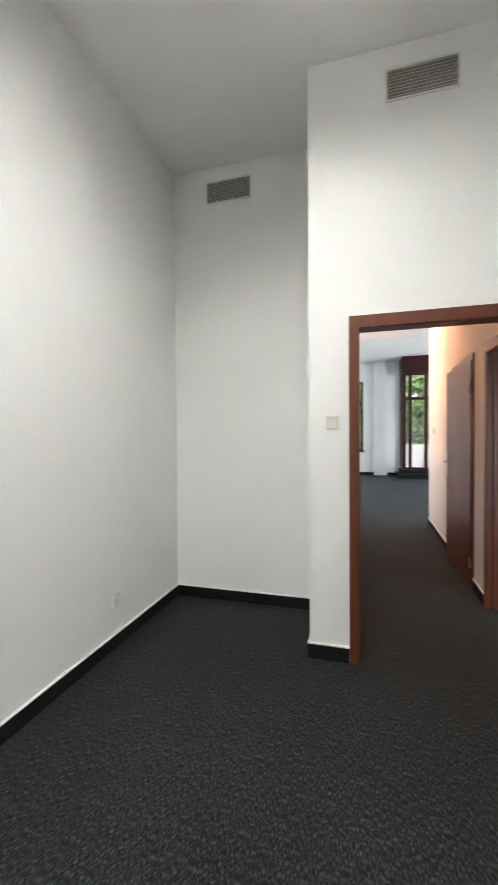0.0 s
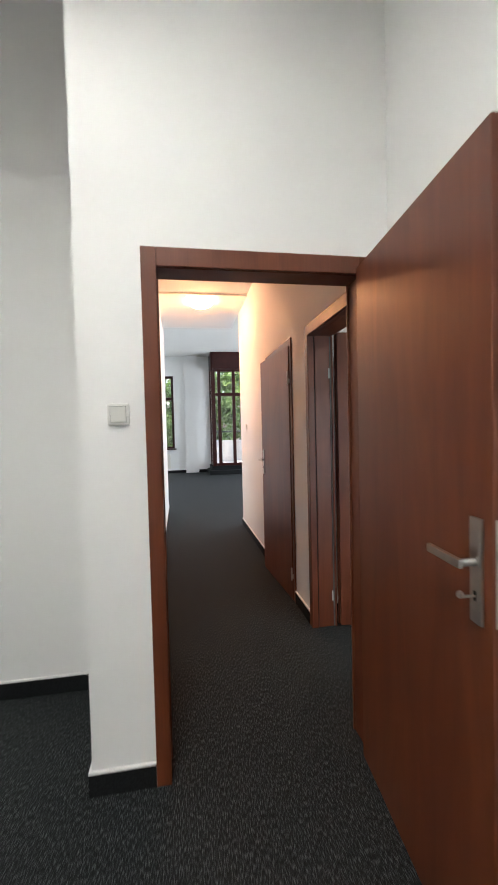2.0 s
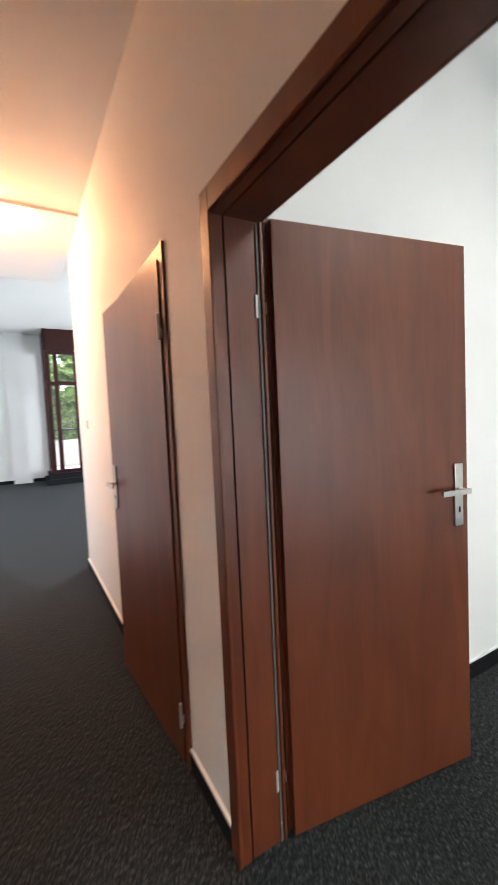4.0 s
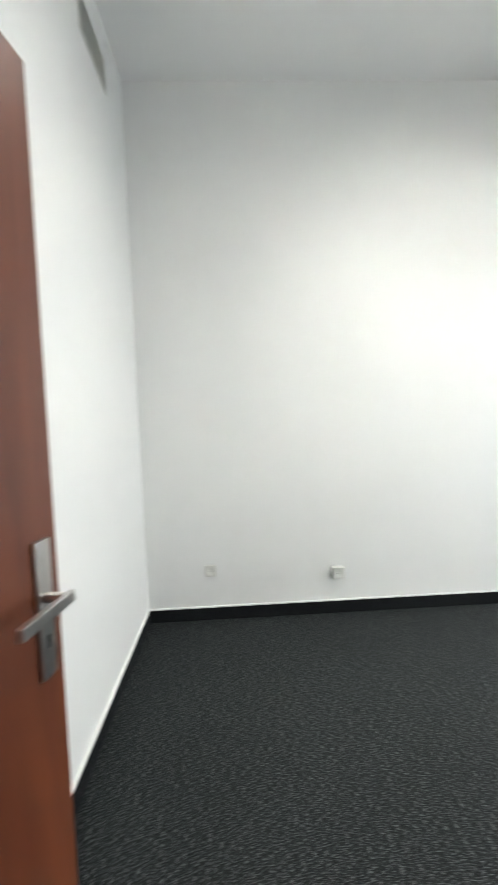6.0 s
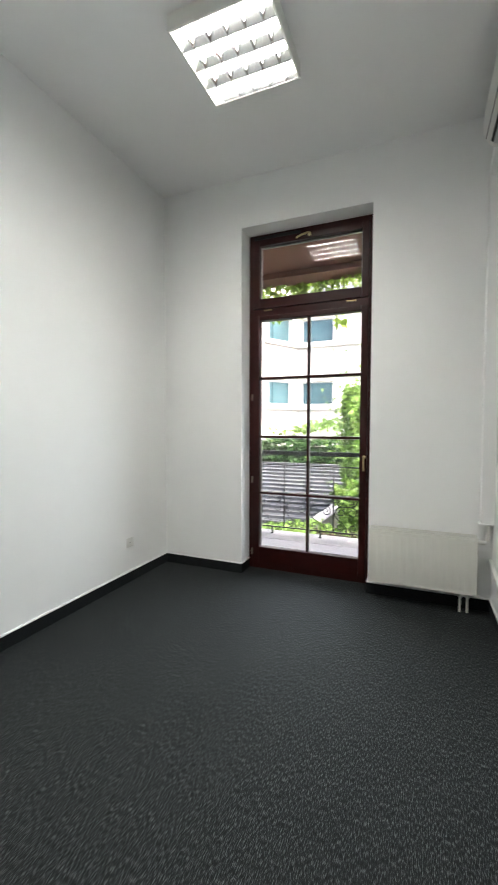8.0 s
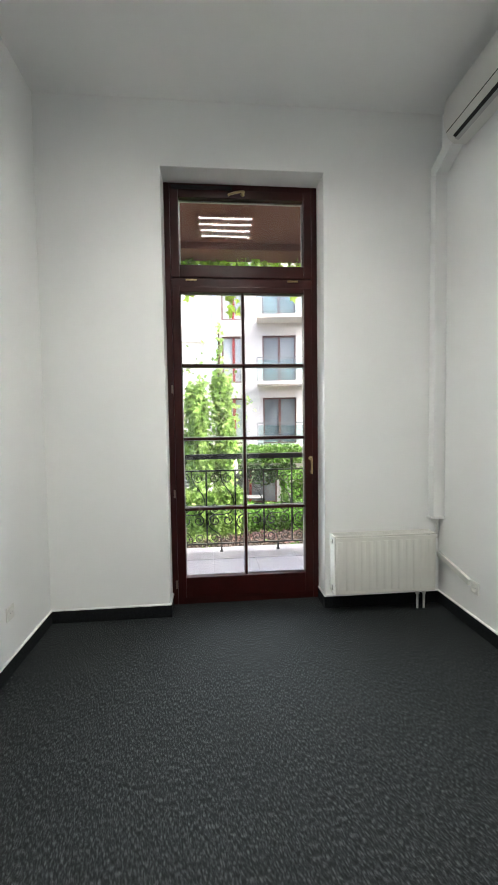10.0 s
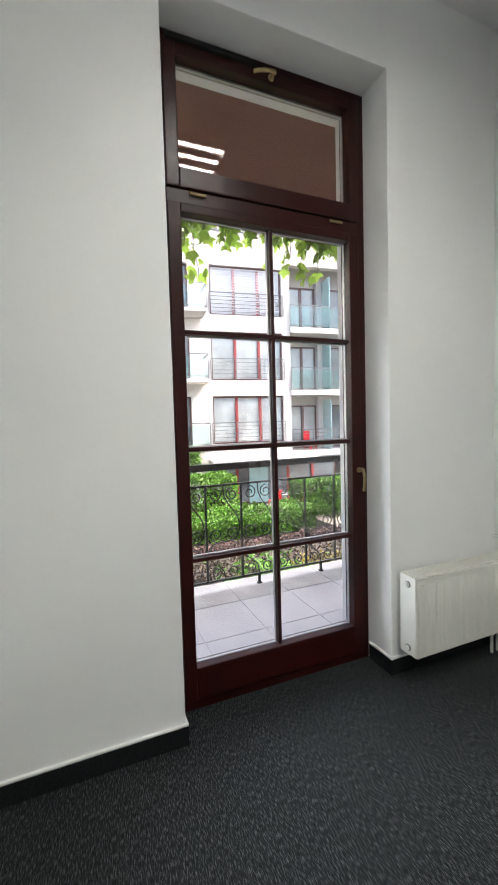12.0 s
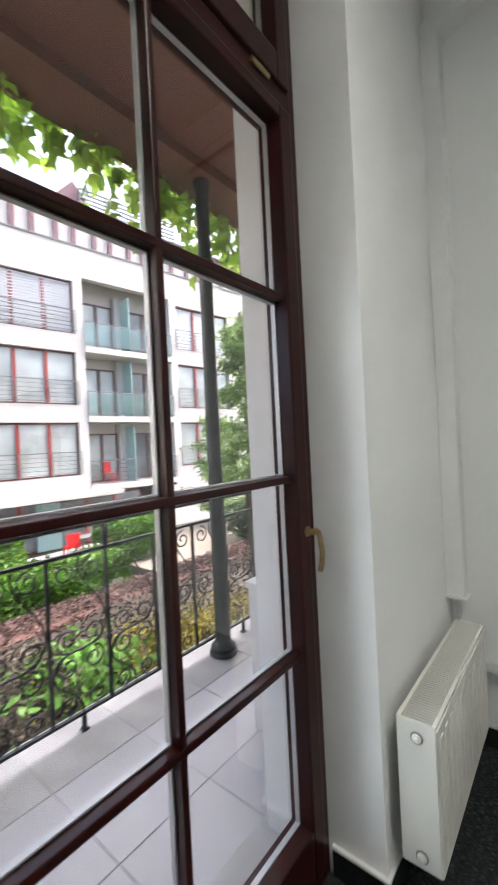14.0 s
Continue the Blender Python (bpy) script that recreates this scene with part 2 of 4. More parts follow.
struct("ceiling_hall", B((-4.4, 4.04, 4.0, 5.8, 12.3, 4.2)), CEIL, "plain white hall ceiling", "ceiling")
struct("wall_hall_north", B((-4.2, 12.03, 0, -3.6, 12.3, 4.0), (-3.6, 12.03, 0, -2.35, 12.3, 0.8), (-3.6, 12.03, 3.2, -2.35, 12.3, 4.0), (-2.35, 12.03, 0, -1.3, 12.3, 4.0), (-1.3, 12.03, 0, -0.05, 12.3, 0.8), (-1.3, 12.03, 3.2, -0.05, 12.3, 4.0),
                            (-0.05, 12.03, 0, 1.15, 12.3, 4.0), (1.15, 12.03, 3.9, 4.0, 12.3, 4.0), (4.0, 12.03, 0, 5.6, 12.3, 4.0)), PAINT, W, "wall")

# ---- windows ----
def french_window(name, x0, x1):
    """A tall french window: frame, top light and a door sash with two by four panes."""
    w = x1 - x0
    ob = thing(name, pose(x0, YS - 0.19, 0), "tall mahogany-stained french window with glazing bars, closed", "window")
    ob["kind"] = "structure"
    f = 0.042
    part("window_frame", B((0, -0.09, 0, f, 0, WZ), (w - f, -0.09, 0, w, 0, WZ), (f, -0.09, WZ - f, w - f, 0, WZ), (f, -0.09, 0, w - f, 0, 0.05), (f, -0.09, 2.385, w - f, 0, 2.475), bevel=0.004), WINWOOD, ob, "dark red-brown wooden frame")
    s = 0.062
    a, b = f + 0.002, w - f - 0.002
    y0, y1 = -0.075, 0.012
    tl = part("top_light", B((a, y0, 2.477, a + s, y1, 3.113), (b - s, y0, 2.477, b, y1, 3.113), (a + s, y0, 3.054, b - s, y1, 3.113), (a + s, y0, 2.477, b - s, y1, 2.567), bevel=0.006), WINWOOD, ob)
    part("pane", B((a + s - 0.008, -0.04, 2.56, b - s + 0.008, -0.034, 3.06)), GLASS, tl, "clear glass").visible_shadow = False
    ds = part("door_sash", B((a, y0, 0.052, a + s, y1, 2.41), (b - s, y0, 0.052, b, y1, 2.41), (a + s, y0, 2.368, b - s, y1, 2.41), (a + s, y0, 0.052, b - s, y1, 0.21), bevel=0.006), WINWOOD, ob)
    c = w / 2
    bars = [(a + s, -0.062, z - 0.010, b - s, -0.008, z + 0.010) for z in (0.733, 1.274, 1.829)]
    for q in bars:
        part("glazing_bar", B(q, bevel=0.004), WINWOOD, ds)
    part("glazing_bar", B((c - 0.009, -0.06, 0.21, c + 0.009, -0.01, 2.368), bevel=0.004), WINWOOD, ds)
    zs = (0.203, 0.733, 1.274, 1.829, 2.375)
    for lo, hi in zip(zs, zs[1:]):
        for p, q in ((a + s - 0.008, c), (c, b - s + 0.008)):
            part("pane", B((p, -0.04, lo, q, -0.034, hi)), GLASS, ds, "clear glass").visible_shadow = False
            g0, g1 = p + (0.008 if p < c - 0.1 else 0.011), q - (0.011 if q < c + 0.1 else 0.008)
            h0, h1 = lo + (0.007 if lo < 0.3 else 0.012), hi - (0.007 if hi > 2.3 else 0.012)
            part("spacer", B((g0, -0.056, h0, g0 + 0.004, -0.041, h1), (g1 - 0.004, -0.056, h0, g1, -0.041, h1), (g0 + 0.004, -0.056, h0, g1 - 0.004, -0.041, h0 + 0.004), (g0 + 0.004, -0.056, h1 - 0.004, g1 - 0.004, -0.041, h1)), SPACER, ds, "silvery glazing spacer")
    part("spacer", B((a + s, -0.056, 2.567, a + s + 0.008, -0.041, 3.054), (b - s - 0.008, -0.056, 2.567, b - s, -0.041, 3.054), (a + s + 0.008, -0.056, 3.044, b - s - 0.008, -0.041, 3.054)), SPACER, tl, "silvery glazing spacer")
    return ob


french_window("window_1", WX0, WX1)
french_window("window_2", AX0, AX1)


# ---- doors ----
def door_frame(ob, width, depth, h=2.08, seal=False):
    """A casing on both faces and a lining; x along the wall, y through it from the near face."""
    c = 0.058
    for y0, y1 in ((-0.012, 0.0), (depth, depth + 0.012)):
        part("casing", B((0, y0, 0, c, y1, h), (width - c, y0, 0, width, y1, h), (c, y0, h - 0.072, width - c, y1, h), bevel=0.004), WOOD, ob)
    for y0, y1, d in ((0.0, 0.033, 0.0), (0.042, depth, 0.004)):
        part("lining", B((0.031, y0, 0, c - 0.004 - d, y1, h - 0.076 + d), (width - c + 0.004 + d, y0, 0, width - 0.031, y1, h - 0.076 + d), (0.031, y0, h - 0.076 + d, width - 0.031, y1, h - 0.032)), WOOD, ob)
    part("groove", B((0.032, 0.0331, 0, c - 0.018, 0.0419, h - 0.07), (width - c + 0.018, 0.0331, 0, width - 0.032, 0.0419, h - 0.07), (0.032, 0.0331, h - 0.062, width - 0.032, 0.0419, h - 0.033)), DARK, ob)
    if seal:
        part("seal", B((c - 0.008, depth - 0.012, 0.002, c - 0.003, depth - 0.004, h - 0.08), (width - c + 0.003, depth - 0.012, 0.002, width - c + 0.008, depth - 0.004, h - 0.08)), SEAL, ob, "pale grey rubber seal")


def leaf(ob, m, width, h=2.034):
    """A flush leaf hung at m: x along the leaf from the hinges, the rebated face towards +y."""
    d = part("leaf", B((0.012, -0.04, 0.008, width - 0.012, -0.014, h - 0.012), (0, -0.014, 0.008, width, 0.0, h), bevel=0.002), WOOD, ob, "reddish-brown flush door leaf with faint vertical grain")
    d.matrix_local = m
    return d


def lever(m, par):
    """A square lever on a long plate: z up the plate, +y out of the leaf, the lever towards -x."""
    hd = part("door_handle", B((-0.02, 0, -0.14, 0.02, 0.008, 0.10), bevel=0.002), STEEL, par, "satin steel long-plate lever handle")
    hd.matrix_local = m
    bm = cyl(bmesh.new(), pose(0, 0.006, 0, -90), 0.009, 0.045)
    box(bm, -0.125, 0.042, -0.010, 0.012, 0.054, 0.010, bevel=0.002)
    part("lever", bm, STEEL, hd)
    part("keyhole", B((-0.004, 0.007, -0.088, 0.004, 0.0095, -0.066)), DARK, hd)
    return hd


def fitted_leaf(ob, m, width, key=False, z=1.085):
    d = leaf(ob, m, width)
    lever(pose(width - 0.062, 0.0, z), d)
    hb = lever(pose(width - 0.062, -0.04, z) @ Matrix.Diagonal((1, -1, 1, 1)), d)
    bm = B((width - 0.0135, -0.034, 0.945, width - 0.0115, -0.016, 1.18), bevel=0.0008)
    part("lock_forend", bm, STEEL, d, "pale steel lock edge plate")
    part("latch", B((width - 0.012, -0.031, 1.075, width - 0.003, -0.019, 1.11), bevel=0.002), STEEL, d)
    if key:
        bm = cyl(bmesh.new(), pose(0, 0.008, -0.077, -90), 0.003, 0.028, seg=8)
        lathe(bm, pose(-0.012, 0.036, -0.077, 0, 90) @ pose(0, 0, -0.0015), [(0.004, 0), (0.009, 0.0), (0.009, 0.003), (0.004, 0.003)], 14)
        box(bm, -0.014, 0.033, -0.0805, 0.001, 0.036, -0.0735)
        part("key", bm, STEEL, hb, "small steel key left in the lock")
    for z in (0.22, 1.78):
        bm = cyl(bmesh.new(), pose(-0.004, 0.008, z - 0.05), 0.007, 0.10, seg=10)
        box(bm, -0.002, -0.012, z - 0.04, 0.022, 0.0015, z - 0.004)
        part("hinge", bm, HINGEP, d, "steel pin hinge")
    return d


door_a = tagged(thing("door_1", pose(0, 0, 0), "open mahogany-coloured flush door folded back near the wall", "door"), kind="structure")
door_frame(door_a, 0.93, 0.12)
fitted_leaf(door_a, pose(0.888, -0.022, 0, 0, 0, 264.8), 0.835, key=True, z=1.076)
part("strike_plate", B((0.0525, 0.004, 0.985, 0.0570, 0.034, 1.165), bevel=0.001), STEEL, door_a, "steel strike plate in the frame")
door_b = tagged(thing("door_2", pose(XS, 1.117, 0, 0, 0, -90), "open mahogany-coloured flush door swung into the room", "door"), kind="structure")
door_frame(door_b, 0.928, XS2 - XS, seal=True)
fitted_leaf(door_b, pose(0.027, XS2 - XS + 0.030, 0, 0, 0, 81.3), 0.82, z=1.105)
for z in (0.18, 1.72):
    part("hinge_plate", B((0.0505, XS2 - XS - 0.022, z, 0.0560, XS2 - XS - 0.013, z + 0.07), bevel=0.001), HINGEP, door_b, "bright steel hinge plate on the lining")
door_c = tagged(thing("door_3", pose(XS, 2.408, 0, 0, 0, -90), "brown flush corridor door standing slightly ajar", "door"), kind="structure")
door_frame(door_c, 0.928, XS2 - XS, 2.092)
fitted_leaf(door_c, pose(0.885, -0.020, 0, 0, 0, 183.5), 0.85)


# ---- skirting: a strip of carpet with a white sealant line above ----
def skirting(name, *runs):
    """Runs of (x0, y0, x1, y1, nx, ny): along a wall face, with the side that faces the room."""
    bm, bw = bmesh.new(), bmesh.new()
    for x0, y0, x1, y1, nx, ny in runs:
        for b, t, z0, z1 in ((bm, 0.010, 0.0, 0.088), (bw, 0.012, 0.088, 0.097)):
            xs, ys = sorted((x0, x1)), sorted((y0, y1))
            box(b, xs[0] + min(0, nx * t), ys[0] + min(0, ny * t), z0, xs[1] + max(0, nx * t), ys[1] + max(0, ny * t), z1)
    ob = struct(name, bm, SKIRT, "black carpet strip skirting with a white sealant line", "baseboard")
    part("sealant_line", bw, BEAD, ob, "uneven white sealant line")


skirting("baseboard_1", (XW, YS, XW, YA, 1, 0), (XW + 0.012, YA, XP, YA, 0, -1), (XP, 0, XP, YA - 0.012, -1, 0), (XP - 0.012, 0, -0.001, 0, 0, -1), (0.932, 0, XS - 0.012, 0, 0, -1),
         (XS, YS, XS, 0, -1, 0), (XW + 0.012, YS, AX0, YS, 0, 1), (AX1, YS, XS - 0.012, YS, 0, 1))
skirting("baseboard_2", (XC, 0.14, XC, 5.57, 1, 0), (XS, 0.14, XS, 0.185, -1, 0), (XS, 1.116, XS, 1.484, -1, 0), (XS, 2.415, XS, 4.23, -1, 0), (XS - 0.012, 4.23, 5.6, 4.23, 0, 1))
skirting("baseboard_3", (XS2, YN, XE, YN, 0, -1), (XS2, YS + 0.012, XS2, 0.185, 1, 0), (XS2, 1.116, XS2, YN - 0.012, 1, 0), (XE, YS + 0.012, XE, YN - 0.012, -1, 0),
         (XS2, YS, WX0 + 0.012, YS, 0, 1), (WX1 - 0.012, YS, XE, YS, 0, 1), (WX0, YS - 0.175, WX0, YS, 1, 0), (WX1, YS - 0.175, WX1, YS, -1, 0))
skirting("baseboard_4", (-4.2, 12.03, 1.0, 12.03, 0, -1))


# ---- vents ----
def vent(m, w=0.392, h=0.186):
    ob = thing("wall_vent", m, "pale grey metal louvre vent set high in the wall", "vent", "ventilation grilles")
    part("frame", B((0, -0.008, 0, w, 0.0, 0.012), (0, -0.008, h - 0.012, w, 0.0, h), (0, -0.008, 0.012, 0.012, 0.0, h - 0.012), (w - 0.012, -0.008, 0.012, w, 0.0, h - 0.012), bevel=0.002), GRILLE, ob)
    part("backing", B((0.012, -0.0012, 0.012, w - 0.012, -0.0004, h - 0.012)), GAP, ob, "grey sheet for the shade behind the slats")
    n = 9
    for i in range(n):
        z = 0.012 + (h - 0.024) * (i + 0.5) / n
        bm = box(bmesh.new(), 0.012, -0.0075, -0.0008, w - 0.012, 0.0055, 0.0008, m=pose(0, -0.006, z, 28))
        part("slat", bm, GRILLE, ob)
    return ob


GRILLE = mat("grille_paint", (0.70, 0.70, 0.66), 0.5, vary=0.04)
# grey stands in for shade in vents, switch gaps and plugs; also label print
GAP = mat("shade_and_print_grey", (0.22, 0.22, 0.21), 0.8, vary=0.1)
vent(pose(0.206, 0, 3.284))
vent(pose(-1.185, YA, 3.298))
vent(pose(3.235, YN, 3.215))


# ---- switches and sockets ----
def rounded(x0, y0, z0, x1, y1, z1, r=0.004):
    return B((x0, y0, z0, x1, y1, z1), bevel=r)


def light_switch(m, label="white single rocker light switch on the wall"):
    ob = thing("light_switch", m, label, "switch")
    part("frame", rounded(-0.040, -0.010, -0.040, 0.040, 0.0, 0.040), PLASTIC, ob)
    part("shadow_gap", B((-0.0300, -0.0106, -0.0300, 0.0280, -0.0095, 0.0300)), GAP, ob)
    part("rocker", box(bmesh.new(), -0.029, -0.004, -0.029, 0.027, 0.004, 0.029, 0.0025, pose(0, -0.011, 0, 4)), PLASTIC, ob)
    return ob


def socket(m, label="white wall socket above the skirting"):
    ob = thing("wall_socket", m, label, "socket", "wall sockets")
    part("frame", rounded(-0.040, -0.010, -0.040, 0.040, 0.0, 0.040), PLASTIC, ob)
    bm = lathe(bmesh.new(), pose(0, -0.0095, 0, 90), [(0.022, 0.0), (0.026, 0.0), (0.028, 0.004), (0.026, 0.0045), (0.022, 0.002)], 24)
    part("collar", bm, PLASTIC, ob, smooth=True)
    part("well", lathe(bmesh.new(), pose(0, -0.0102, 0, 90), [(0.001, 0), (0.0215, 0.0), (0.0215, 0.0008), (0.001, 0.0008)], 20), SOCKET, ob, "flat disc, dark grey for the well's shade")
    for x in (-0.0095, 0.0095):
        part("hole", cyl(bmesh.new(), pose(x, -0.0107, 0, 90), 0.0028, 0.001, seg=10), DARK, ob)
    return ob


# dark grey paints the shade of a recess onto a flat disc
SOCKET = mat("socket_well_shade", (0.11, 0.11, 0.107), 0.5, vary=0.02)
light_switch(pose(-0.0975, 0, 1.453))
socket(pose(XW, -0.219, 0.308, 0, 0, 90), "white wall socket low on the wall above the skirting")
for y in (0.781, -2.433):
    socket(pose(XE, y, 0.348, 0, 0, -90))
box_socket = socket(pose(XE - 0.035, -0.111, 0.300, 0, 0, -90), "white surface-mounted socket box standing out from the wall")
part("back_box", rounded(-0.037, 0.0005, -0.037, 0.037, 0.035, 0.037, 0.004), PLASTIC, box_socket)
part("cover_lip", rounded(-0.040, -0.018, 0.033, 0.040, -0.008, 0.041, 0.003), PLASTIC, box_socket)
socket(pose(XS2, -2.565, 0.287, 0, 0, 90), "white wall socket at the end of the cable trunking")
for y, z in ((2.62, 1.42), (3.72, 1.42)):
    light_switch(pose(XS, y, z, 0, 0, -90), "small white control plate on the corridor wall")

stop = thing("door_stop", pose(XS, -0.835, 1.092, 0, -90, 0), "round white plastic door stop on the wall", "door stop")
part("base", lathe(bmesh.new(), pose(0, 0, 0), [(0.022, 0), (0.022, 0.004), (0.016, 0.006)]), PLASTIC, stop)
part("knob", lathe(bmesh.new(), pose(0, 0, 0.006), [(0.015, 0), (0.021, 0.008), (0.023, 0.016), (0.021, 0.024), (0.014, 0.030), (0.004, 0.032)]), PLASTIC, stop, smooth=True)


# ---- louvre lamps ----
def louvre_lamp(cx, cy):
    """A square surface lamp: body, four tubes in bright reflector troughs and cross blades."""
    ob = thing("ceiling_lamp", pose(cx, cy, H), "square white louvre ceiling lamp with four lit tubes", "lamp", "louvre ceiling lamps")
    w, d = 0.292, 0.285
    part("housing", B((-w, -d, -0.010, w, d, 0.0), (-w, -d, -0.092, -w + 0.012, d, -0.010), (w - 0.012, -d, -0.092, w, d, -0.010), (-w + 0.012, -d, -0.092, w - 0.012, -d + 0.012, -0.010), (-w + 0.012, d - 0.012, -0.092, w - 0.012, d, -0.010)), LAMPBODY, ob, "white enamelled housing")
    n, pitch = 4, 0.1365
    for i in range(n):
        y = (i - 1.5) * pitch
        part("tube", cyl(bmesh.new(), pose(-w + 0.014, y, -0.060, 0, 90), 0.013, 2 * w - 0.028, seg=12), TUBE, ob, "lit fluorescent tube")
    for i in range(n + 1):
        y = (i - 2) * pitch
        bm = bmesh.new()
        s = 0.040 if 0 < i < n else 0.026
        a = [bm.verts.new(v) for v in ((-w + 0.013, y - s if i > 0 else y - 0.001, -0.046), (w - 0.013, y - s if i > 0 else y - 0.001, -0.046), (w - 0.013, y - 0.004, -0.089), (-w + 0.013, y - 0.004, -0.089),
                                       (-w + 0.013, y + s if i < n else y + 0.001, -0.046), (w - 0.013, y + s if i < n else y + 0.001, -0.046), (w - 0.013, y + 0.004, -0.089), (-w + 0.013, y + 0.004, -0.089))]
        for q in ((0, 1, 2, 3), (4, 7, 6, 5), (3, 2, 6, 7), (0, 4, 5, 1), (0, 3, 7, 4), (1, 5, 6, 2)):
            bm.faces.new([a[k] for k in q])
        part("reflector", bm, ALU, ob, "bright aluminium reflector rib")
    for i in range(n):
        y = (i - 1.5) * pitch
        for k in range(5):
            x = (k - 2) * 0.105
            part("blade", B((x - 0.003, y - 0.062, -0.096, x + 0.003, y + 0.062, -0.0735)), ALU, ob)
    return ob


LAMPBODY = mat("lamp_enamel", (0.72, 0.72, 0.68), 0.45, vary=0.02)
louvre_lamp(2.68, -1.795)
louvre_lamp(2.68, -0.45)
louvre_lamp(-0.25, -1.2)
# unseen second lamp, added to brighten the first room
louvre_lamp(-0.25, -2.4)
duct = thing("cable_conduit", pose(2.755, -1.50, H), "slim white cable conduit across the ceiling", "conduit")
part("channel", B((-0.011, 0, -0.012, 0.011, 0.78, -0.0005), bevel=0.003), PLASTIC, duct)

# ---- corridor globe ----
gl = thing("corridor_lamp", pose(0.434, 3.66, HB - 0.025), "round opal glass ceiling lamp glowing warm", "lamp")
part("base", lathe(bmesh.new(), pose(0, 0, -0.018), [(0.10, 0), (0.105, 0.018)]), PLASTIC, gl)
part("shade", lathe(bmesh.new(), pose(0, 0, -0.018), [(0.01, -0.085), (0.06, -0.080), (0.11, -0.062), (0.148, -0.034), (0.165, -0.008), (0.160, 0.0)], 32), GLOBE, gl, "opal glass bowl", smooth=True)

# ---- radiator ----
def radiator(m, w, z0, z1, d=0.102, valves=True):
    ob = thing("radiator", m, "white steel panel radiator hung under the wall", "radiator", "radiators")
    part("front_panel", B((0.006, 0, z0, w - 0.006, 0.010, z1 - 0.012), bevel=0.004), ENAMEL, ob)
    n = max(4, round(w / 0.058))
    for i in range(n):
        x = 0.045 + (w - 0.09) * i / (n - 1)
        part("flute", B((x - 0.016, 0.0055, z0 + 0.028, x + 0.016, 0.0125, z1 - 0.040), bevel=0.0032), ENAMEL, ob, smooth=True)
    part("back_panel", B((0.012, -d + 0.004, z0 + 0.005, w - 0.012, -d + 0.014, z1 - 0.015)), ENAMEL, ob)
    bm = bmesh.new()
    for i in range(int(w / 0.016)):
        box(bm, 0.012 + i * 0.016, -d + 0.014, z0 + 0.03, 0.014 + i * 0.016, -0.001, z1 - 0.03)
    part("convector", bm, FINS, ob, "thin convector fins coloured near-black for inner shade")
    for x0, x1 in ((0, 0.005), (w - 0.005, w)):
        part("side_cover", B((x0, -d, z0 + 0.004, x1, 0.006, z1), bevel=0.0015), ENAMEL, ob)
    bm = B((0.005, -d, z1 - 0.010, w - 0.005, -d + 0.010, z1), (0.005, -0.004, z1 - 0.010, w - 0.005, 0.006, z1))
    n = int(w / 0.0125)
    for i in range(n):
        x = 0.008 + (w - 0.016) * i / (n - 1)
        box(bm, x - 0.0024, -d + 0.010, z1 - 0.014, x + 0.0028, -0.004, z1 - 0.001)
    part("top_grille", bm, ENAMEL, ob, "slotted top grille")
    for z in (z1 - 0.045, z0 + 0.04):
        bm = lathe(bmesh.new(), pose(w, -0.045, z, 0, 90), [(0.018, 0), (0.018, 0.003), (0.0175, 0.004)], 20)
        q = part("plug", bm, GAP, ob, "grey plug recess", smooth=True)
        part("plug_nut", lathe(bmesh.new(), pose(w + 0.004, -0.045, z, 0, 90), [(0.013, 0), (0.013, 0.003), (0.010, 0.005), (0.006, 0.005), (0.005, 0.010)], 16), PIPE, q, smooth=True)
    for x in (0.12, w - 0.12):
        part("bracket", B((x - 0.015, -d - 0.034, z0 + 0.08, x + 0.015, -d + 0.004, z1 - 0.06)), ENAMEL, ob)
    if valves:
        for x in (0.055, 0.105):
            bm = cyl(bmesh.new(), pose(x, -0.055, 0.0), 0.0085, z0 + 0.004, seg=12)
            lathe(bm, pose(x, -0.055, z0 - 0.05), [(0.0086, 0), (0.014, 0.004), (0.014, 0.026), (0.0086, 0.03)], 8)
            part("supply_pipe", bm, PIPE, ob, "pale painted supply pipe")
        bm = cyl(bmesh.new(), pose(-0.052, -0.06, z1 - 0.045, 0, 90), 0.014, 0.052, seg=14)
        part("valve", bm, PLASTIC, ob, "white valve body at the top corner")
    return ob


# near-black puts the shade between the grille slots into the fins' colour
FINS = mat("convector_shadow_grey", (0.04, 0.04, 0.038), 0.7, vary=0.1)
PIPE = mat("painted_pipe", (0.70, 0.69, 0.64), 0.4, vary=0.04)
radiator(pose(1.268, YS + 0.140, 0), 0.752, 0.155, 0.578)

# ---- trunking and conduit ----
tr = thing("pipe_trunking", pose(XS2, YS, 0), "white boxed pipe trunking in the room's corner", "trunking")
part("casing", B((0.001, 0.001, 0.672, 0.088, 0.075, 3.155), bevel=0.004), PAINT, tr)
part("cap", B((0.001, 0.001, 0.660, 0.098, 0.085, 0.672), bevel=0.002), PAINT, tr)
bm = bmesh.new()
box(bm, 0.002, 0.0, -0.05, 0.085, 0.46, 0.045, 0.004, pose(0, 0.004, 3.165, 24))
part("raking_duct", bm, PAINT, tr, "sloping white duct up to the air conditioner")
part("pipe", cyl(bmesh.new(), pose(0.035, 0.035, 0.535), 0.010, 0.13, seg=12), PLASTIC, tr)
cd = thing("cable_trunking", pose(XS2, YS, 0), "slim white cable trunking sloping along the wall", "trunking")
part("channel", box(bmesh.new(), 0.001, 0.014, -0.021, 0.022, 0.40, 0.021, 0.003, pose(0, 0, 0.384, -11.4)), PLASTIC, cd)

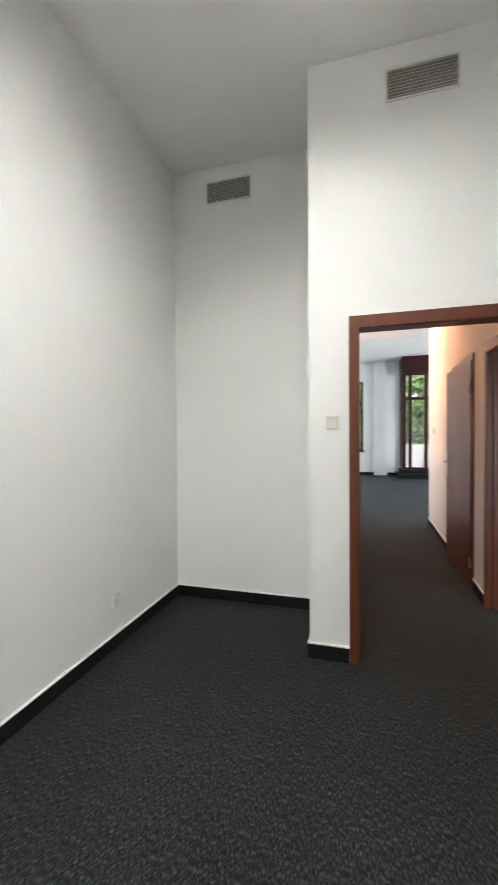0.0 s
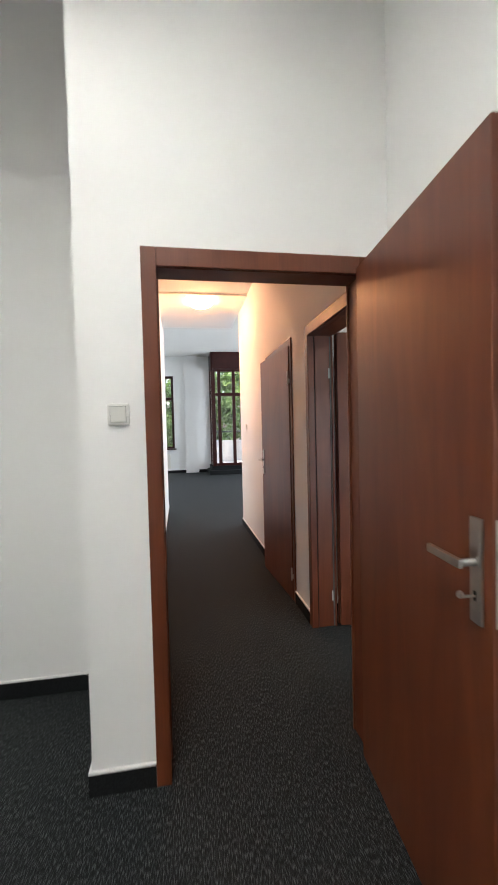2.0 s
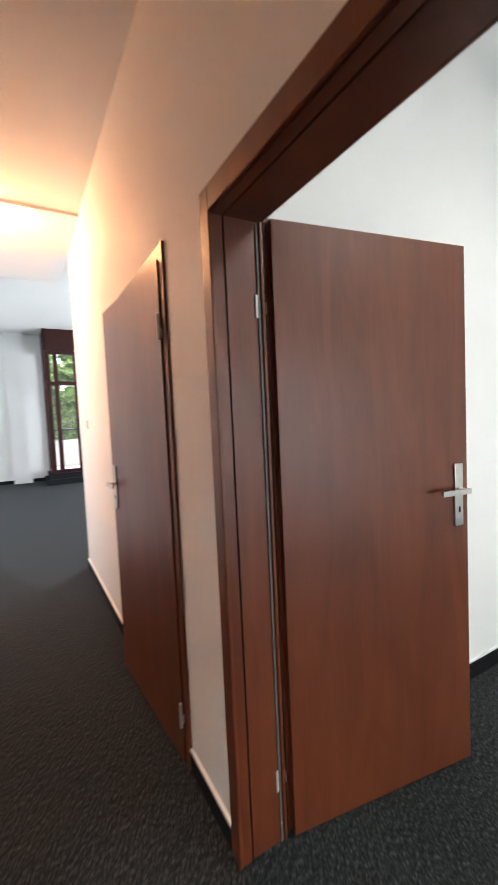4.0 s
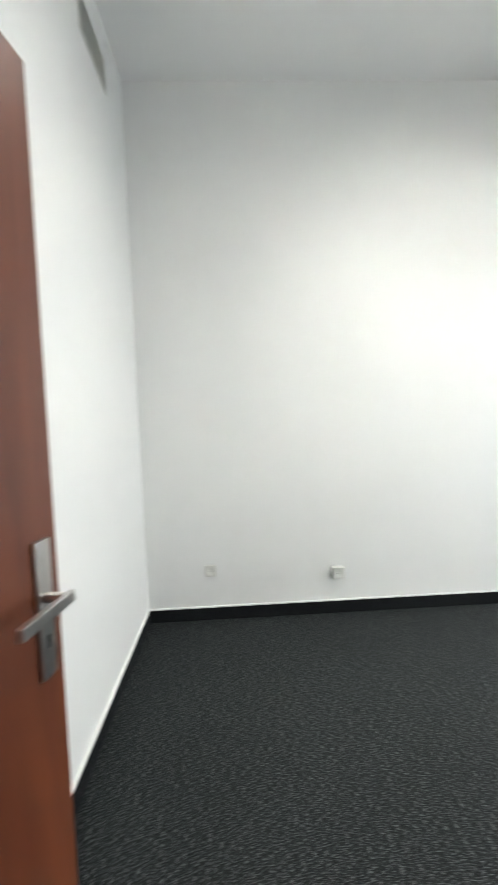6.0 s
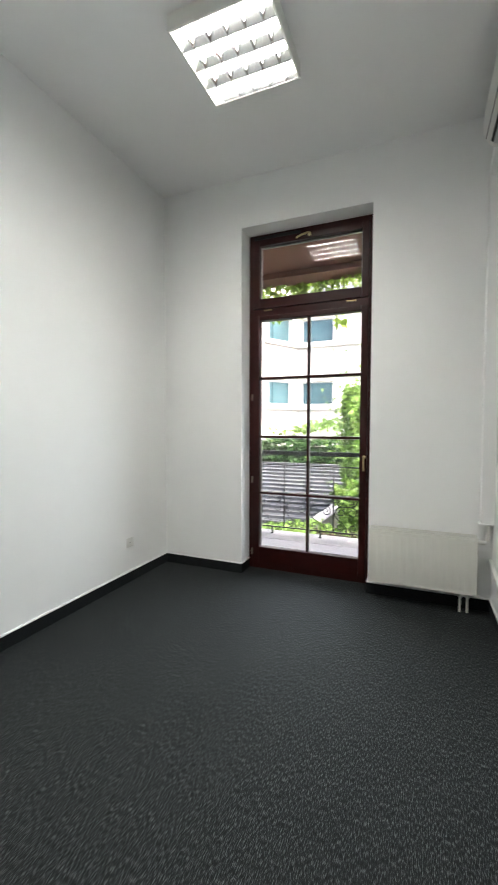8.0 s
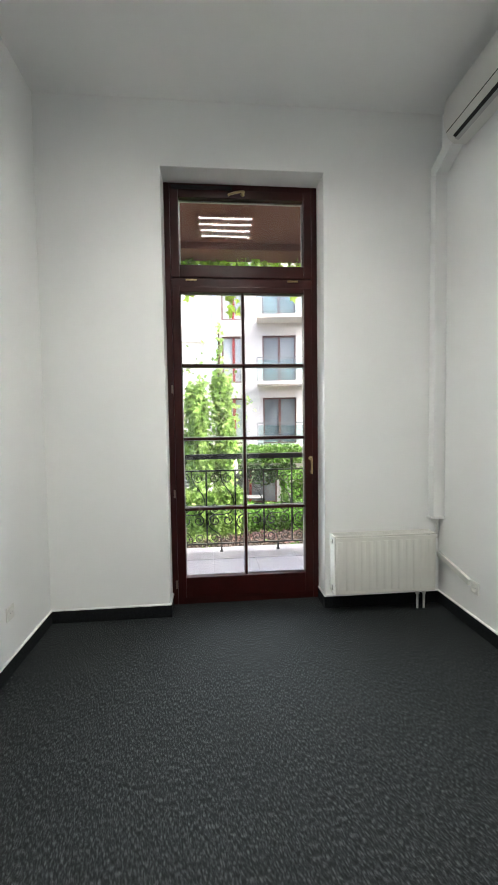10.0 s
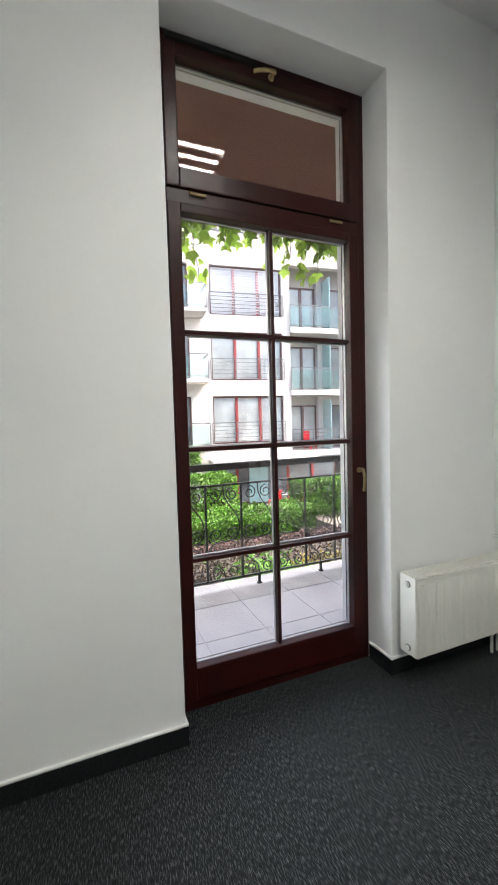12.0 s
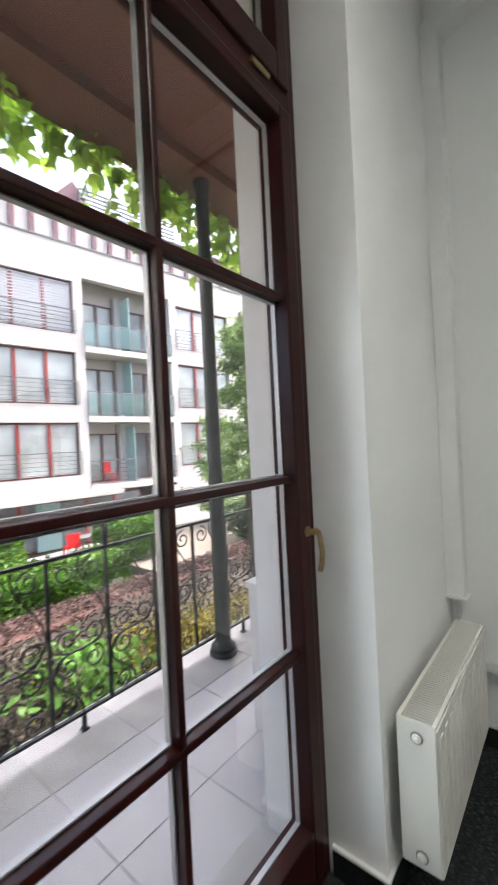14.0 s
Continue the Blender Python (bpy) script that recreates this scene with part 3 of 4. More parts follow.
# ---- air conditioner ----
FLAP = mat("flap_grey", (0.45, 0.45, 0.44), 0.5, vary=0.05)
ac = thing("air_conditioner", pose(XS2, -2.72, 3.20), "white wall-mounted split air conditioner under the ceiling", "air conditioner")
prof = [(0.0, 0.0), (0.095, 0.002), (0.132, 0.035), (0.156, 0.09), (0.162, 0.16), (0.158, 0.245), (0.145, 0.275), (0.0, 0.280)]
L = 0.80
bm = bmesh.new()
ends = [[bm.verts.new((x, y, z)) for x, z in prof] for y in (0.0, L)]
for i in range(len(prof)):
    j = (i + 1) % len(prof)
    bm.faces.new((ends[0][i], ends[0][j], ends[1][j], ends[1][i]))
bm.faces.new(ends[0][::-1])
bm.faces.new(ends[1])
bmesh.ops.bevel(bm, geom=bm.edges[:], offset=0.006, segments=2, affect="EDGES")
part("housing", bm, PLASTIC, ac, smooth=True)
part("outlet", box(bmesh.new(), -0.016, 0.05, -0.002, 0.010, L - 0.06, 0.002, m=pose(0.115, 0, 0.0185, 0, -42)), DARK, ac, "dark air outlet slot")
part("flap", box(bmesh.new(), -0.014, 0.05, -0.003, 0.012, L - 0.06, 0.001, 0.001, pose(0.098, 0, 0.003, 0, -14)), FLAP, ac, "grey swing flap")
part("panel_joint", box(bmesh.new(), -0.002, 0.012, -0.002, 0.002, L - 0.012, 0.002, m=pose(0.146, 0, 0.066, 0, -66)), DARK, ac)
lab = part("rating_label", box(bmesh.new(), -0.03, -0.022, -0.0006, 0.03, 0.022, 0.0006, m=pose(0.055, L - 0.10, -0.0004)), FLAP, ac, "small grey rating label")
for k in range(3):
    part("text_bar", box(bmesh.new(), -0.022, -0.002, -0.0012, 0.018, 0.002, -0.0002, m=pose(0.055, L - 0.112 + 0.012 * k, -0.0006)), GAP, lab)


# ---- window fittings ----
HINGE = mat("hinge_metal", (0.30, 0.26, 0.22), 0.45, 0.8, vary=0.1)
def window_handle(m, par, label="aged brass window handle"):
    bm = lathe(bmesh.new(), m @ pose(0, 0, 0, -90), [(0.016, 0), (0.016, 0.004), (0.010, 0.006), (0.009, 0.030)], 16)
    sweep(bm, [m @ Vector(p) for p in ((0, 0.028, 0.008), (0, 0.040, 0.002), (0, 0.046, -0.020), (0, 0.050, -0.060), (0, 0.046, -0.095), (0, 0.040, -0.115))], 0.0085, 8)
    part("handle", bm, BRASS, par, label, smooth=True)


w1 = bpy.data.objects["window_1"]
ww = WX1 - WX0
window_handle(pose(0.064, 0.012, 1.11), w1)
window_handle(pose(ww / 2 - 0.01, 0.012, 3.085, 0, -75, 0), w1)
for z in (0.16, 0.86, 1.65):
    part("hinge", cyl(bmesh.new(), pose(ww - 0.034, 0.010, z - 0.03), 0.008, 0.06, seg=10), HINGE, w1, "dull metal hinge")
for x in (ww - 0.19, 0.19):
    part("hinge", cyl(bmesh.new(), pose(x - 0.04, 0.008, 2.458, 0, 90), 0.0075, 0.08, seg=10), BRASS, w1, "small brass hinge of the top light")
part("stay_arm", B((ww - 0.5, 0.004, 3.108, ww - 0.06, 0.030, 3.130), bevel=0.003), DARK, w1, "dark opening stay along the head")


# ---- the hall at the corridor's end ----
def casement(name, m, w, z0, z1, mullions, transoms, label):
    ob = tagged(thing(name, m, label, "window"), kind="structure")
    f = 0.075
    part("window_frame", B((0, 0, z0, f, 0.09, z1), (w - f, 0, z0, w, 0.09, z1), (f, 0, z0, w - f, 0.09, z0 + f), (f, 0, z1 - f, w - f, 0.09, z1), bevel=0.006), WINWOOD, ob)
    for x in mullions:
        part("mullion", B((x - 0.05, -0.01, z0 + f, x + 0.05, 0.09, z1 - f), bevel=0.005), WINWOOD, ob)
    for z in transoms:
        part("transom", B((f, -0.02, z - 0.05, w - f, 0.095, z + 0.05), bevel=0.005), WINWOOD, ob)
    xs, zs = [f] + list(mullions) + [w - f], [z0 + f] + list(transoms) + [z1 - f]
    for a, b in zip(xs, xs[1:]):
        for c, d in zip(zs, zs[1:]):
            part("pane", B((a, 0.04, c, b, 0.046, d)), GLASS, ob).visible_shadow = False
    return ob


hw = casement("window_3", pose(-1.3, 12.12, 0), 1.25, 0.8, 3.2, (0.62,), (2.45,), "brown wooden hall window onto green trees")
# window out of view, added to bring more daylight into the hall
casement("window_6_added", pose(-3.6, 12.12, 0), 1.25, 0.8, 3.2, (0.62,), (2.45,), "brown wooden hall window onto green trees")
part("window_sill", B((-0.05, -0.22, 0.775, 1.30, -0.01, 0.815), bevel=0.008), WINWOOD, hw, "brown wooden sill")
# another unseen window, added to brighten the hall from the east
casement("window_7_added", pose(5.68, 10.5, 0, 0, 0, -90), 4.5, 0.3, 3.5, (1.1, 2.25, 3.4), (2.5,), "unseen wide brown hall window, added for daylight")
bay = tagged(thing("window_4", pose(1.15, 11.15, 0), "dark brown glazed wooden porch with tall doors", "window"), kind="structure")
casement("window_5", pose(1.18, 11.20, 0), 2.85, 0.26, 3.3, (0.20, 0.66, 1.22, 1.70, 2.25, 2.65), (2.5,), "tall brown porch doors with glass panes")
part("fascia", B((0, 0.0, 3.3, 2.9, 0.10, 3.98), bevel=0.004), WINWOOD, bay, "dark brown boarded fascia")
part("side_post", B((-0.02, 0.0, 0.26, 0.03, 0.12, 3.98), (-0.02, 0.74, 0.26, 0.03, 0.88, 3.98), bevel=0.004), WINWOOD, bay)
part("side_rail", B((-0.015, 0.12, 2.46, 0.025, 0.74, 2.54), (-0.015, 0.12, 3.3, 0.025, 0.74, 3.98), (-0.015, 0.12, 0.26, 0.025, 0.74, 0.34)), WINWOOD, bay)
part("side_pane", B((0.0, 0.12, 0.34, 0.006, 0.74, 2.46), (0.0, 0.12, 2.54, 0.006, 0.74, 3.3)), GLASS, bay).visible_shadow = False
struct("porch_step", B((1.0, 10.88, 0, 4.15, 12.02, 0.13), (1.08, 11.05, 0.13, 4.1, 12.02, 0.255)), SKIRT, "black carpeted double step under the porch", "step")
struct("wall_pilaster", B((0.30, 11.88, 0, 0.72, 12.03, 4.0)), PAINT, "white wall pilaster between the hall windows", "wall")
radiator(pose(-1.15, 11.92, 0, 0, 0, 180) @ pose(-0.95, 0, 0), 0.95, 0.16, 0.62, valves=False)
struct("balcony_parapet", B((0.6, 13.6, 0.2, 4.6, 13.72, 1.0)), RENDER, "white balcony parapet behind the porch", "parapet")
struct("balcony_floor", B((0.4, 12.3, 0.0, 4.8, 13.72, 0.2)), TILE, "pale balcony floor", "floor")
bm = sweep(bmesh.new(), [(0.6, 13.66, 1.32), (4.6, 13.66, 1.32)], 0.03, 8)
for k in range(5):
    sweep(bm, [(0.7 + 0.95 * k, 13.66, 1.0), (0.7 + 0.95 * k, 13.66, 1.32)], 0.015, 6)
struct("balcony_rail", bm, IRON, "dark metal balcony rail", "railing")


# ---- outside: terrace ----
SITE.y = -0.16
YF = YO - SITE.y
ZT = -0.02
GROUT = mat("tile_joint", (0.47, 0.46, 0.465), 0.9, vary=0.15)
STONE = mat("edge_stone", (0.44, 0.43, 0.425), 0.65, vary=0.28, scale=2.6, bump=0.2)
terrace = struct("terrace", B((-6, -4.48, -0.40, 9, YF, ZT - 0.0035)), GROUT, "raised terrace slab outside the french windows", "terrace")
struct("terrace_edge", B((-6, -4.53, -0.40, 9, -4.482, ZT - 0.004), bevel=0.003), STONE, "pale stone facing along the terrace edge", "edging")
struct("outer_wall", B((-6, YF - 0.03, -0.4, AX0 - 0.06, YF - 0.001, 3.23), (AX1 + 0.06, YF - 0.03, -0.4, WX0 - 0.085, YF - 0.001, 3.23), (WX1 + 0.085, YF - 0.03, -0.4, 9, YF - 0.001, 3.23),
                       (XE + 0.2, YF, -0.4, 9, YF + 0.4, 7), (-6, YF, -0.4, XW - 0.2, YF + 0.4, 7)), HOUSE, "pale rendered house wall beside the terrace", "wall")
struct("soffit", B((-6, -4.52, 3.235, 9, YF, 3.45)), SOFFIT, "reddish-brown boarded balcony soffit over the terrace", "soffit")
struct("soffit_beam", B((-6, -4.50, 3.165, 9, -4.18, 3.234), bevel=0.004), SOFFIT, "brown edge beam under the balcony", "beam")
struct("roof_above", B((-6, -4.52, 3.45, 9, -4.30, 4.3), (-6, -3.28, 3.83, 9, 14, 3.9)), RENDER, "white balcony front above the terrace", "facade")
cap = thing("terrace_post", pose(1.60, -3.60, ZT), "short white rendered post on the terrace", "post")
part("shaft", B((-0.055, -0.055, 0, 0.055, 0.055, 0.70), bevel=0.006), RENDER, cap)
part("cap", B((-0.07, -0.07, 0.70, 0.07, 0.07, 0.73), bevel=0.006), RENDER, cap)
struct("threshold", B((WX0 - 0.08, YF - 0.035, ZT - 0.01, WX1 + 0.08, YS - SITE.y - 0.285, 0.004), bevel=0.004), STONE, "pale stone threshold under the french window", "threshold")
struct("wall_plinth", B((1.90, YF - 0.055, ZT, WX0 - 0.09, YF - 0.031, 0.10)), STONE, "grey stone plinth block at the wall's foot", "plinth")

col = thing("terrace_column", pose(1.20, -4.28, ZT), "slim dark grey cast-iron column carrying the balcony", "column")
part("base", lathe(bmesh.new(), pose(0, 0, 0), [(0.095, 0), (0.095, 0.02), (0.080, 0.032), (0.085, 0.05), (0.070, 0.07), (0.055, 0.085), (0.052, 0.10)]), IRON, col, smooth=True)
part("shaft", lathe(bmesh.new(), pose(0, 0, 0.10), [(0.052, 0), (0.044, 2.35), (0.044, 2.75)]), IRON, col, smooth=True)
part("ring", lathe(bmesh.new(), pose(0, 0, 2.62), [(0.046, 0), (0.058, 0.008), (0.058, 0.024), (0.046, 0.032)]), IRON, col, smooth=True)
part("ring", lathe(bmesh.new(), pose(0, 0, 1.08), [(0.048, 0), (0.058, 0.008), (0.058, 0.022), (0.048, 0.030)]), IRON, col, smooth=True)
part("capital", lathe(bmesh.new(), pose(0, 0, 2.85), [(0.044, 0), (0.046, 0.26), (0.058, 0.29), (0.060, 0.335)]), IRON, col, smooth=True)


# ---- wrought-iron railing ----
def spiral(cx, cz, r, a0, turns, sgn):
    """Points of a scroll that winds in from the angle a0."""
    return [(cx + r * (1 - 0.72 * k / 16) * math.cos(a0 + sgn * turns * 2 * math.pi * k / 16), cz + r * (1 - 0.72 * k / 16) * math.sin(a0 + sgn * turns * 2 * math.pi * k / 16)) for k in range(17)]


def bend(p0, p1, p2, p3, n=10):
    out = []
    for k in range(n + 1):
        t = k / n
        out.append(tuple((1 - t) ** 3 * a + 3 * t * (1 - t) ** 2 * b + 3 * t * t * (1 - t) * c + t ** 3 * d for a, b, c, d in zip(p0, p1, p2, p3)))
    return out


CW, Z0, Z1 = 0.315, 0.095, 0.885
def scroll_mesh():
    bm = bmesh.new()
    def bar(pts, r=0.0055):
        sweep(bm, [(x, 0, z) for x, z in pts], r, 5)
    c = CW / 2
    # upper S from the top rail's middle down to the left, with two scrolls at the top
    bar(bend((c, Z1), (c + 0.02, Z1 - 0.16), (0.02, Z1 - 0.20), (0.015, Z1 - 0.36)))
    for s in (-1, 1):
        bar(spiral(c + s * 0.075, Z1 - 0.075, 0.058, math.pi / 2, 1.35, s))
    # a double row of scrolls in the middle
    for z in (0.475, 0.345):
        for s in (-1, 1):
            bar(spiral(c + s * 0.068, z, 0.062, -math.pi / 2 if z > 0.4 else math.pi / 2, 1.35, s if z > 0.4 else -s))
    bar(bend((0.015, 0.53), (0.02, 0.45), (c - 0.1, 0.41), (c, 0.41)))
    bar(bend((c, 0.41), (c + 0.1, 0.41), (CW - 0.02, 0.40), (CW - 0.012, 0.30)))
    # lower S to the bottom rail with two scrolls
    bar(bend((CW - 0.012, 0.32), (CW - 0.02, 0.22), (c, 0.24), (c, Z0)))
    for s in (-1, 1):
        bar(spiral(c + s * 0.080, Z0 + 0.058, 0.050, -math.pi / 2, 1.3, -s))
    me = mesh_of("scrollwork", bm, IRON, True)
    return me


rail = thing("terrace_railing", pose(0, -4.36, ZT), "dark wrought-iron terrace railing with scrollwork", "railing")
RX0, NC = -4.62, 40
RX1 = RX0 + NC * CW
part("handrail", B((RX0, -0.022, 1.020, RX1, 0.022, 1.075), bevel=0.004), IRON, rail, "thick dark grey handrail")
part("top_bar", B((RX0, -0.011, Z1, RX1, 0.011, Z1 + 0.016)), IRON, rail)
part("bottom_bar", B((RX0, -0.010, Z0 - 0.014, RX1, 0.010, Z0)), IRON, rail)
sm = scroll_mesh()
bar_me = mesh_of("baluster", B((-0.008, -0.008, Z0, 0.008, 0.008, Z1), (-0.013, -0.013, 0.40, 0.013, 0.013, 0.425)), IRON)
foot_me = mesh_of("foot", B((-0.009, -0.009, 0.0, 0.009, 0.009, Z0 - 0.013), (-0.018, -0.018, 0.0, 0.018, 0.018, 0.012)), IRON)
post_me = mesh_of("post", B((-0.012, -0.012, Z1 + 0.016, 0.012, 0.012, 1.02)), IRON)
for i in range(NC + 1):
    x = RX0 + i * CW
    q = new("baluster", bar_me)
    q.parent, q.location = rail, (x, 0, 0)
    if i < NC:
        q = new("scrollwork", sm)
        q.parent, q.location = rail, (x, 0, 0)
    if i % 2 == 1:
        q = new("foot", foot_me)
        q.parent, q.location = rail, (x + 0.16, 0, 0)
    if i % 6 == 3:
        q = new("post", post_me)
        q.parent, q.location = rail, (x, 0, 0)


# ---- leaves ----
def leaf_mat(name, base, trans=0.35, vary=0.45):
    m = mat(name, base, 0.5, vary=vary, scale=3)
    n, l = m.node_tree.nodes, m.node_tree.links
    b = n["Principled BSDF"]
    geo = n.new("ShaderNodeNewGeometry")
    hsv = n.new("ShaderNodeHueSaturation")
    mr = n.new("ShaderNodeMapRange")
    mr.inputs["To Min"].default_value, mr.inputs["To Max"].default_value = 0.6, 1.45
    l.new(geo.outputs["Random Per Island"], mr.inputs["Value"])
    l.new(mr.outputs["Result"], hsv.inputs["Value"])
    src = b.inputs["Base Color"].links[0].from_socket
    l.new(src, hsv.inputs["Color"])
    l.new(hsv.outputs["Color"], b.inputs["Base Color"])
    tr = n.new("ShaderNodeBsdfTranslucent")
    mx = n.new("ShaderNodeMixShader")
    mx.inputs[0].default_value = trans
    l.new(hsv.outputs["Color"], tr.inputs["Color"])
    l.new(b.outputs[0], mx.inputs[1])
    l.new(tr.outputs[0], mx.inputs[2])
    l.new(mx.outputs[0], n["Material Output"].inputs["Surface"])
    return m


# dark blocks inside the foliage stand in for its inner shade
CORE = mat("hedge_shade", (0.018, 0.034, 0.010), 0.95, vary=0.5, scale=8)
VINE = leaf_mat("vine_leaf", (0.37, 0.54, 0.08), 0.68)
HEDGE = leaf_mat("hedge_leaf", (0.085, 0.20, 0.022), 0.3)
BROWNL = leaf_mat("brown_shrub_leaf", (0.085, 0.068, 0.050), 0.2)
MAUVE = leaf_mat("mauve_cover_leaf", (0.108, 0.070, 0.064), 0.2)
HEDGED = leaf_mat("dark_hedge_leaf", (0.035, 0.080, 0.022), 0.3)
TREE = leaf_mat("tree_leaf", (0.16, 0.26, 0.075), 0.5)
IVY = leaf_mat("ivy_leaf", (0.25, 0.40, 0.105), 0.55)
YELLOW = leaf_mat("yellow_plant", (0.21, 0.18, 0.015), 0.3)
FERN = leaf_mat("fern_leaf", (0.12, 0.26, 0.05), 0.4)
TWIG = mat("twig", (0.10, 0.075, 0.055), 0.9, vary=0.3)
RNG = np.random.default_rng(7)
LOBED = np.array([(0, 0, 0), (0.35, 0.10, 0.04), (0.52, 0.45, 0.0), (0.22, 0.50, 0.05), (0.0, 1.0, -0.06), (-0.22, 0.50, 0.05), (-0.52, 0.45, 0.0), (-0.35, 0.10, 0.04)], float)
OVAL = np.array([(0, 0, 0), (0.26, 0.35, 0.05), (0.20, 0.75, 0.03), (0, 1.0, -0.05), (-0.20, 0.75, 0.03), (-0.26, 0.35, 0.05)], float)


def leaves(name, centres, size, material, label, category, shape=OVAL, hang=0.0, smooth=False):
    """One mesh of many single leaves at the given places; hang: how far they droop tip down."""
    n, k = len(centres), len(shape)
    a = RNG.uniform(0, 2 * math.pi, (n, 3))
    d = RNG.normal(size=(n, 3))
    d[:, 2] -= hang * 3
    d /= np.linalg.norm(d, axis=1)[:, None]
    s = RNG.normal(size=(n, 3))
    s -= (s * d).sum(1)[:, None] * d
    s /= np.linalg.norm(s, axis=1)[:, None]
    nn = np.cross(s, d)
    sz = size * RNG.uniform(0.6, 1.3, n)
    v = centres[:, None, :] + sz[:, None, None] * (shape[None, :, 0, None] * s[:, None] + shape[None, :, 1, None] * d[:, None] + shape[None, :, 2, None] * nn[:, None])
    me = bpy.data.meshes.new(name)
    me.from_pydata(v.reshape(-1, 3).tolist(), [], np.arange(n * k).reshape(n, k).tolist())
    me.materials.append(material)
    ob = tagged(new(name, me), label, category, kind="stuff")
    ob.location = SITE
    return ob


def shell(n, x0, x1, y0, y1, z0, z1, bump=0.12, seed=0.0, faces="fblrt"):
    """Places over the skin of a lumpy block."""
    out = []
    while len(out) < n:
        f = RNG.choice(list("fftttlrb"))
        u, w = RNG.uniform(), RNG.uniform()
        p = {"f": (x0 + (x1 - x0) * u, y1, z0 + (z1 - z0) * w), "b": (x0 + (x1 - x0) * u, y0, z0 + (z1 - z0) * w),
             "t": (x0 + (x1 - x0) * u, y0 + (y1 - y0) * w, z1), "l": (x0, y0 + (y1 - y0) * u, z0 + (z1 - z0) * w), "r": (x1, y0 + (y1 - y0) * u, z0 + (z1 - z0) * w)}[f]
        q = Vector(p) + Vector((seed, 0, 0))
        o = noise.noise_vector(q * 1.3) * bump + noise.noise_vector(q * 4) * bump * 0.5
        out.append((p[0] + o.x, p[1] + o.y - RNG.exponential(0.03), p[2] + o.z * 1.3 - RNG.exponential(0.03)))
    return np.array(out)


# vine hanging from the balcony edge
pts, stems = [], bmesh.new()
x = -3.0
while x < 7.5:
    n1 = noise.noise(Vector((x * 0.9, 3.1, 0))) + 0.4 * noise.noise(Vector((x * 3.1, 8, 0)))
    ln = max(0.18, 0.37 + 0.34 * n1)
    if RNG.uniform() < 0.07:
        ln += RNG.uniform(0.18, 0.36)
    y = -4.50 + RNG.uniform(-0.10, 0.05)
    top = 3.30
    sx = x
    line = []
    for k in range(int(ln / 0.045) + 1):
        z = top - 0.045 * k
        sx += RNG.normal(0, 0.012)
        line.append((sx, y + RNG.normal(0, 0.01), z))
        for _ in range(2 if k < 5 else 1):
            pts.append((sx + RNG.normal(0, 0.030), y + RNG.normal(0, 0.035), z + RNG.normal(0, 0.02)))
    if len(line) > 2:
        sweep(stems, line, 0.003, 4)
    x += RNG.uniform(0.028, 0.070)
vine = leaves("hanging_vine", np.array(pts), 0.104, VINE, "bright green vine leaves hanging from the balcony edge", "vine", LOBED, hang=0.55)
part("stem", stems, TWIG, vine)

# ---- garden ----
SOIL = mat("bark_mulch", (0.042, 0.033, 0.027), 0.95, vary=0.5, scale=14, bump=1.0, bump_scale=40)
PATHM = mat("red_brick_path", (0.10, 0.048, 0.045), 0.9, vary=0.3, scale=9, bump=0.5, bump_scale=30)
SAND = mat("sandy_path", (0.19, 0.165, 0.145), 0.95, vary=0.15, scale=5, bump=0.3)
GROUND = mat("garden_ground", (0.05, 0.046, 0.032), 0.95, vary=0.4, scale=3, bump=0.8, bump_scale=20)
bm = bmesh.new()
prof = [(-4.53, -1.25), (-6.0, -1.30), (-9.0, -1.35), (-11.0, -1.7), (-14.0, -2.4), (-19.0, -2.45), (-60.0, -2.45), (-900.0, -2.45)]
xs = [-900, -60, -20, -10, -5, 0, 5, 10, 20, 60, 900]
grid = [[bm.verts.new((x, y, z)) for x in xs] for y, z in prof]
for r0, r1 in zip(grid, grid[1:]):
    for i in range(len(xs) - 1):
        bm.faces.new((r0[i], r0[i + 1], r1[i + 1], r1[i]))
back = [[bm.verts.new((x, y, -1.25)) for x in xs] for y in (-4.50, 16, 900)]
for r0, r1 in zip(back, back[1:]):
    for i in range(len(xs) - 1):
        bm.faces.new((r0[i], r0[i + 1], r1[i + 1], r1[i]))
struct("ground", bm, GROUND, "planted garden ground falling towards the courtyard", "ground")
bm = bmesh.new()
g2 = [[bm.verts.new((x, y, z + 0.08 * noise.noise(Vector((x * 1.3, y * 1.3, 0))))) for x in np.linspace(-9, 5, 29)] for y, z in ((-4.54, -0.95), (-5.6, -0.98), (-6.8, -1.08), (-7.8, -1.18), (-8.7, -1.30))]
for r0, r1 in zip(g2, g2[1:]):
    for i in range(len(r0) - 1):
        bm.faces.new((r0[i], r0[i + 1], r1[i + 1], r1[i]))
struct("flower_bed", bm, SOIL, "bark-covered planting bed below the terrace", "bed")
struct("garden_path", B((-14, -9.45, -1.6, 4.5, -8.6, -1.27)), PATHM, "reddish brick garden path", "path")
struct("courtyard_path", B((-7.5, -13.5, -2.4, -2.6, -9.5, -1.45)), SAND, "sandy courtyard path beyond the hedge", "path")

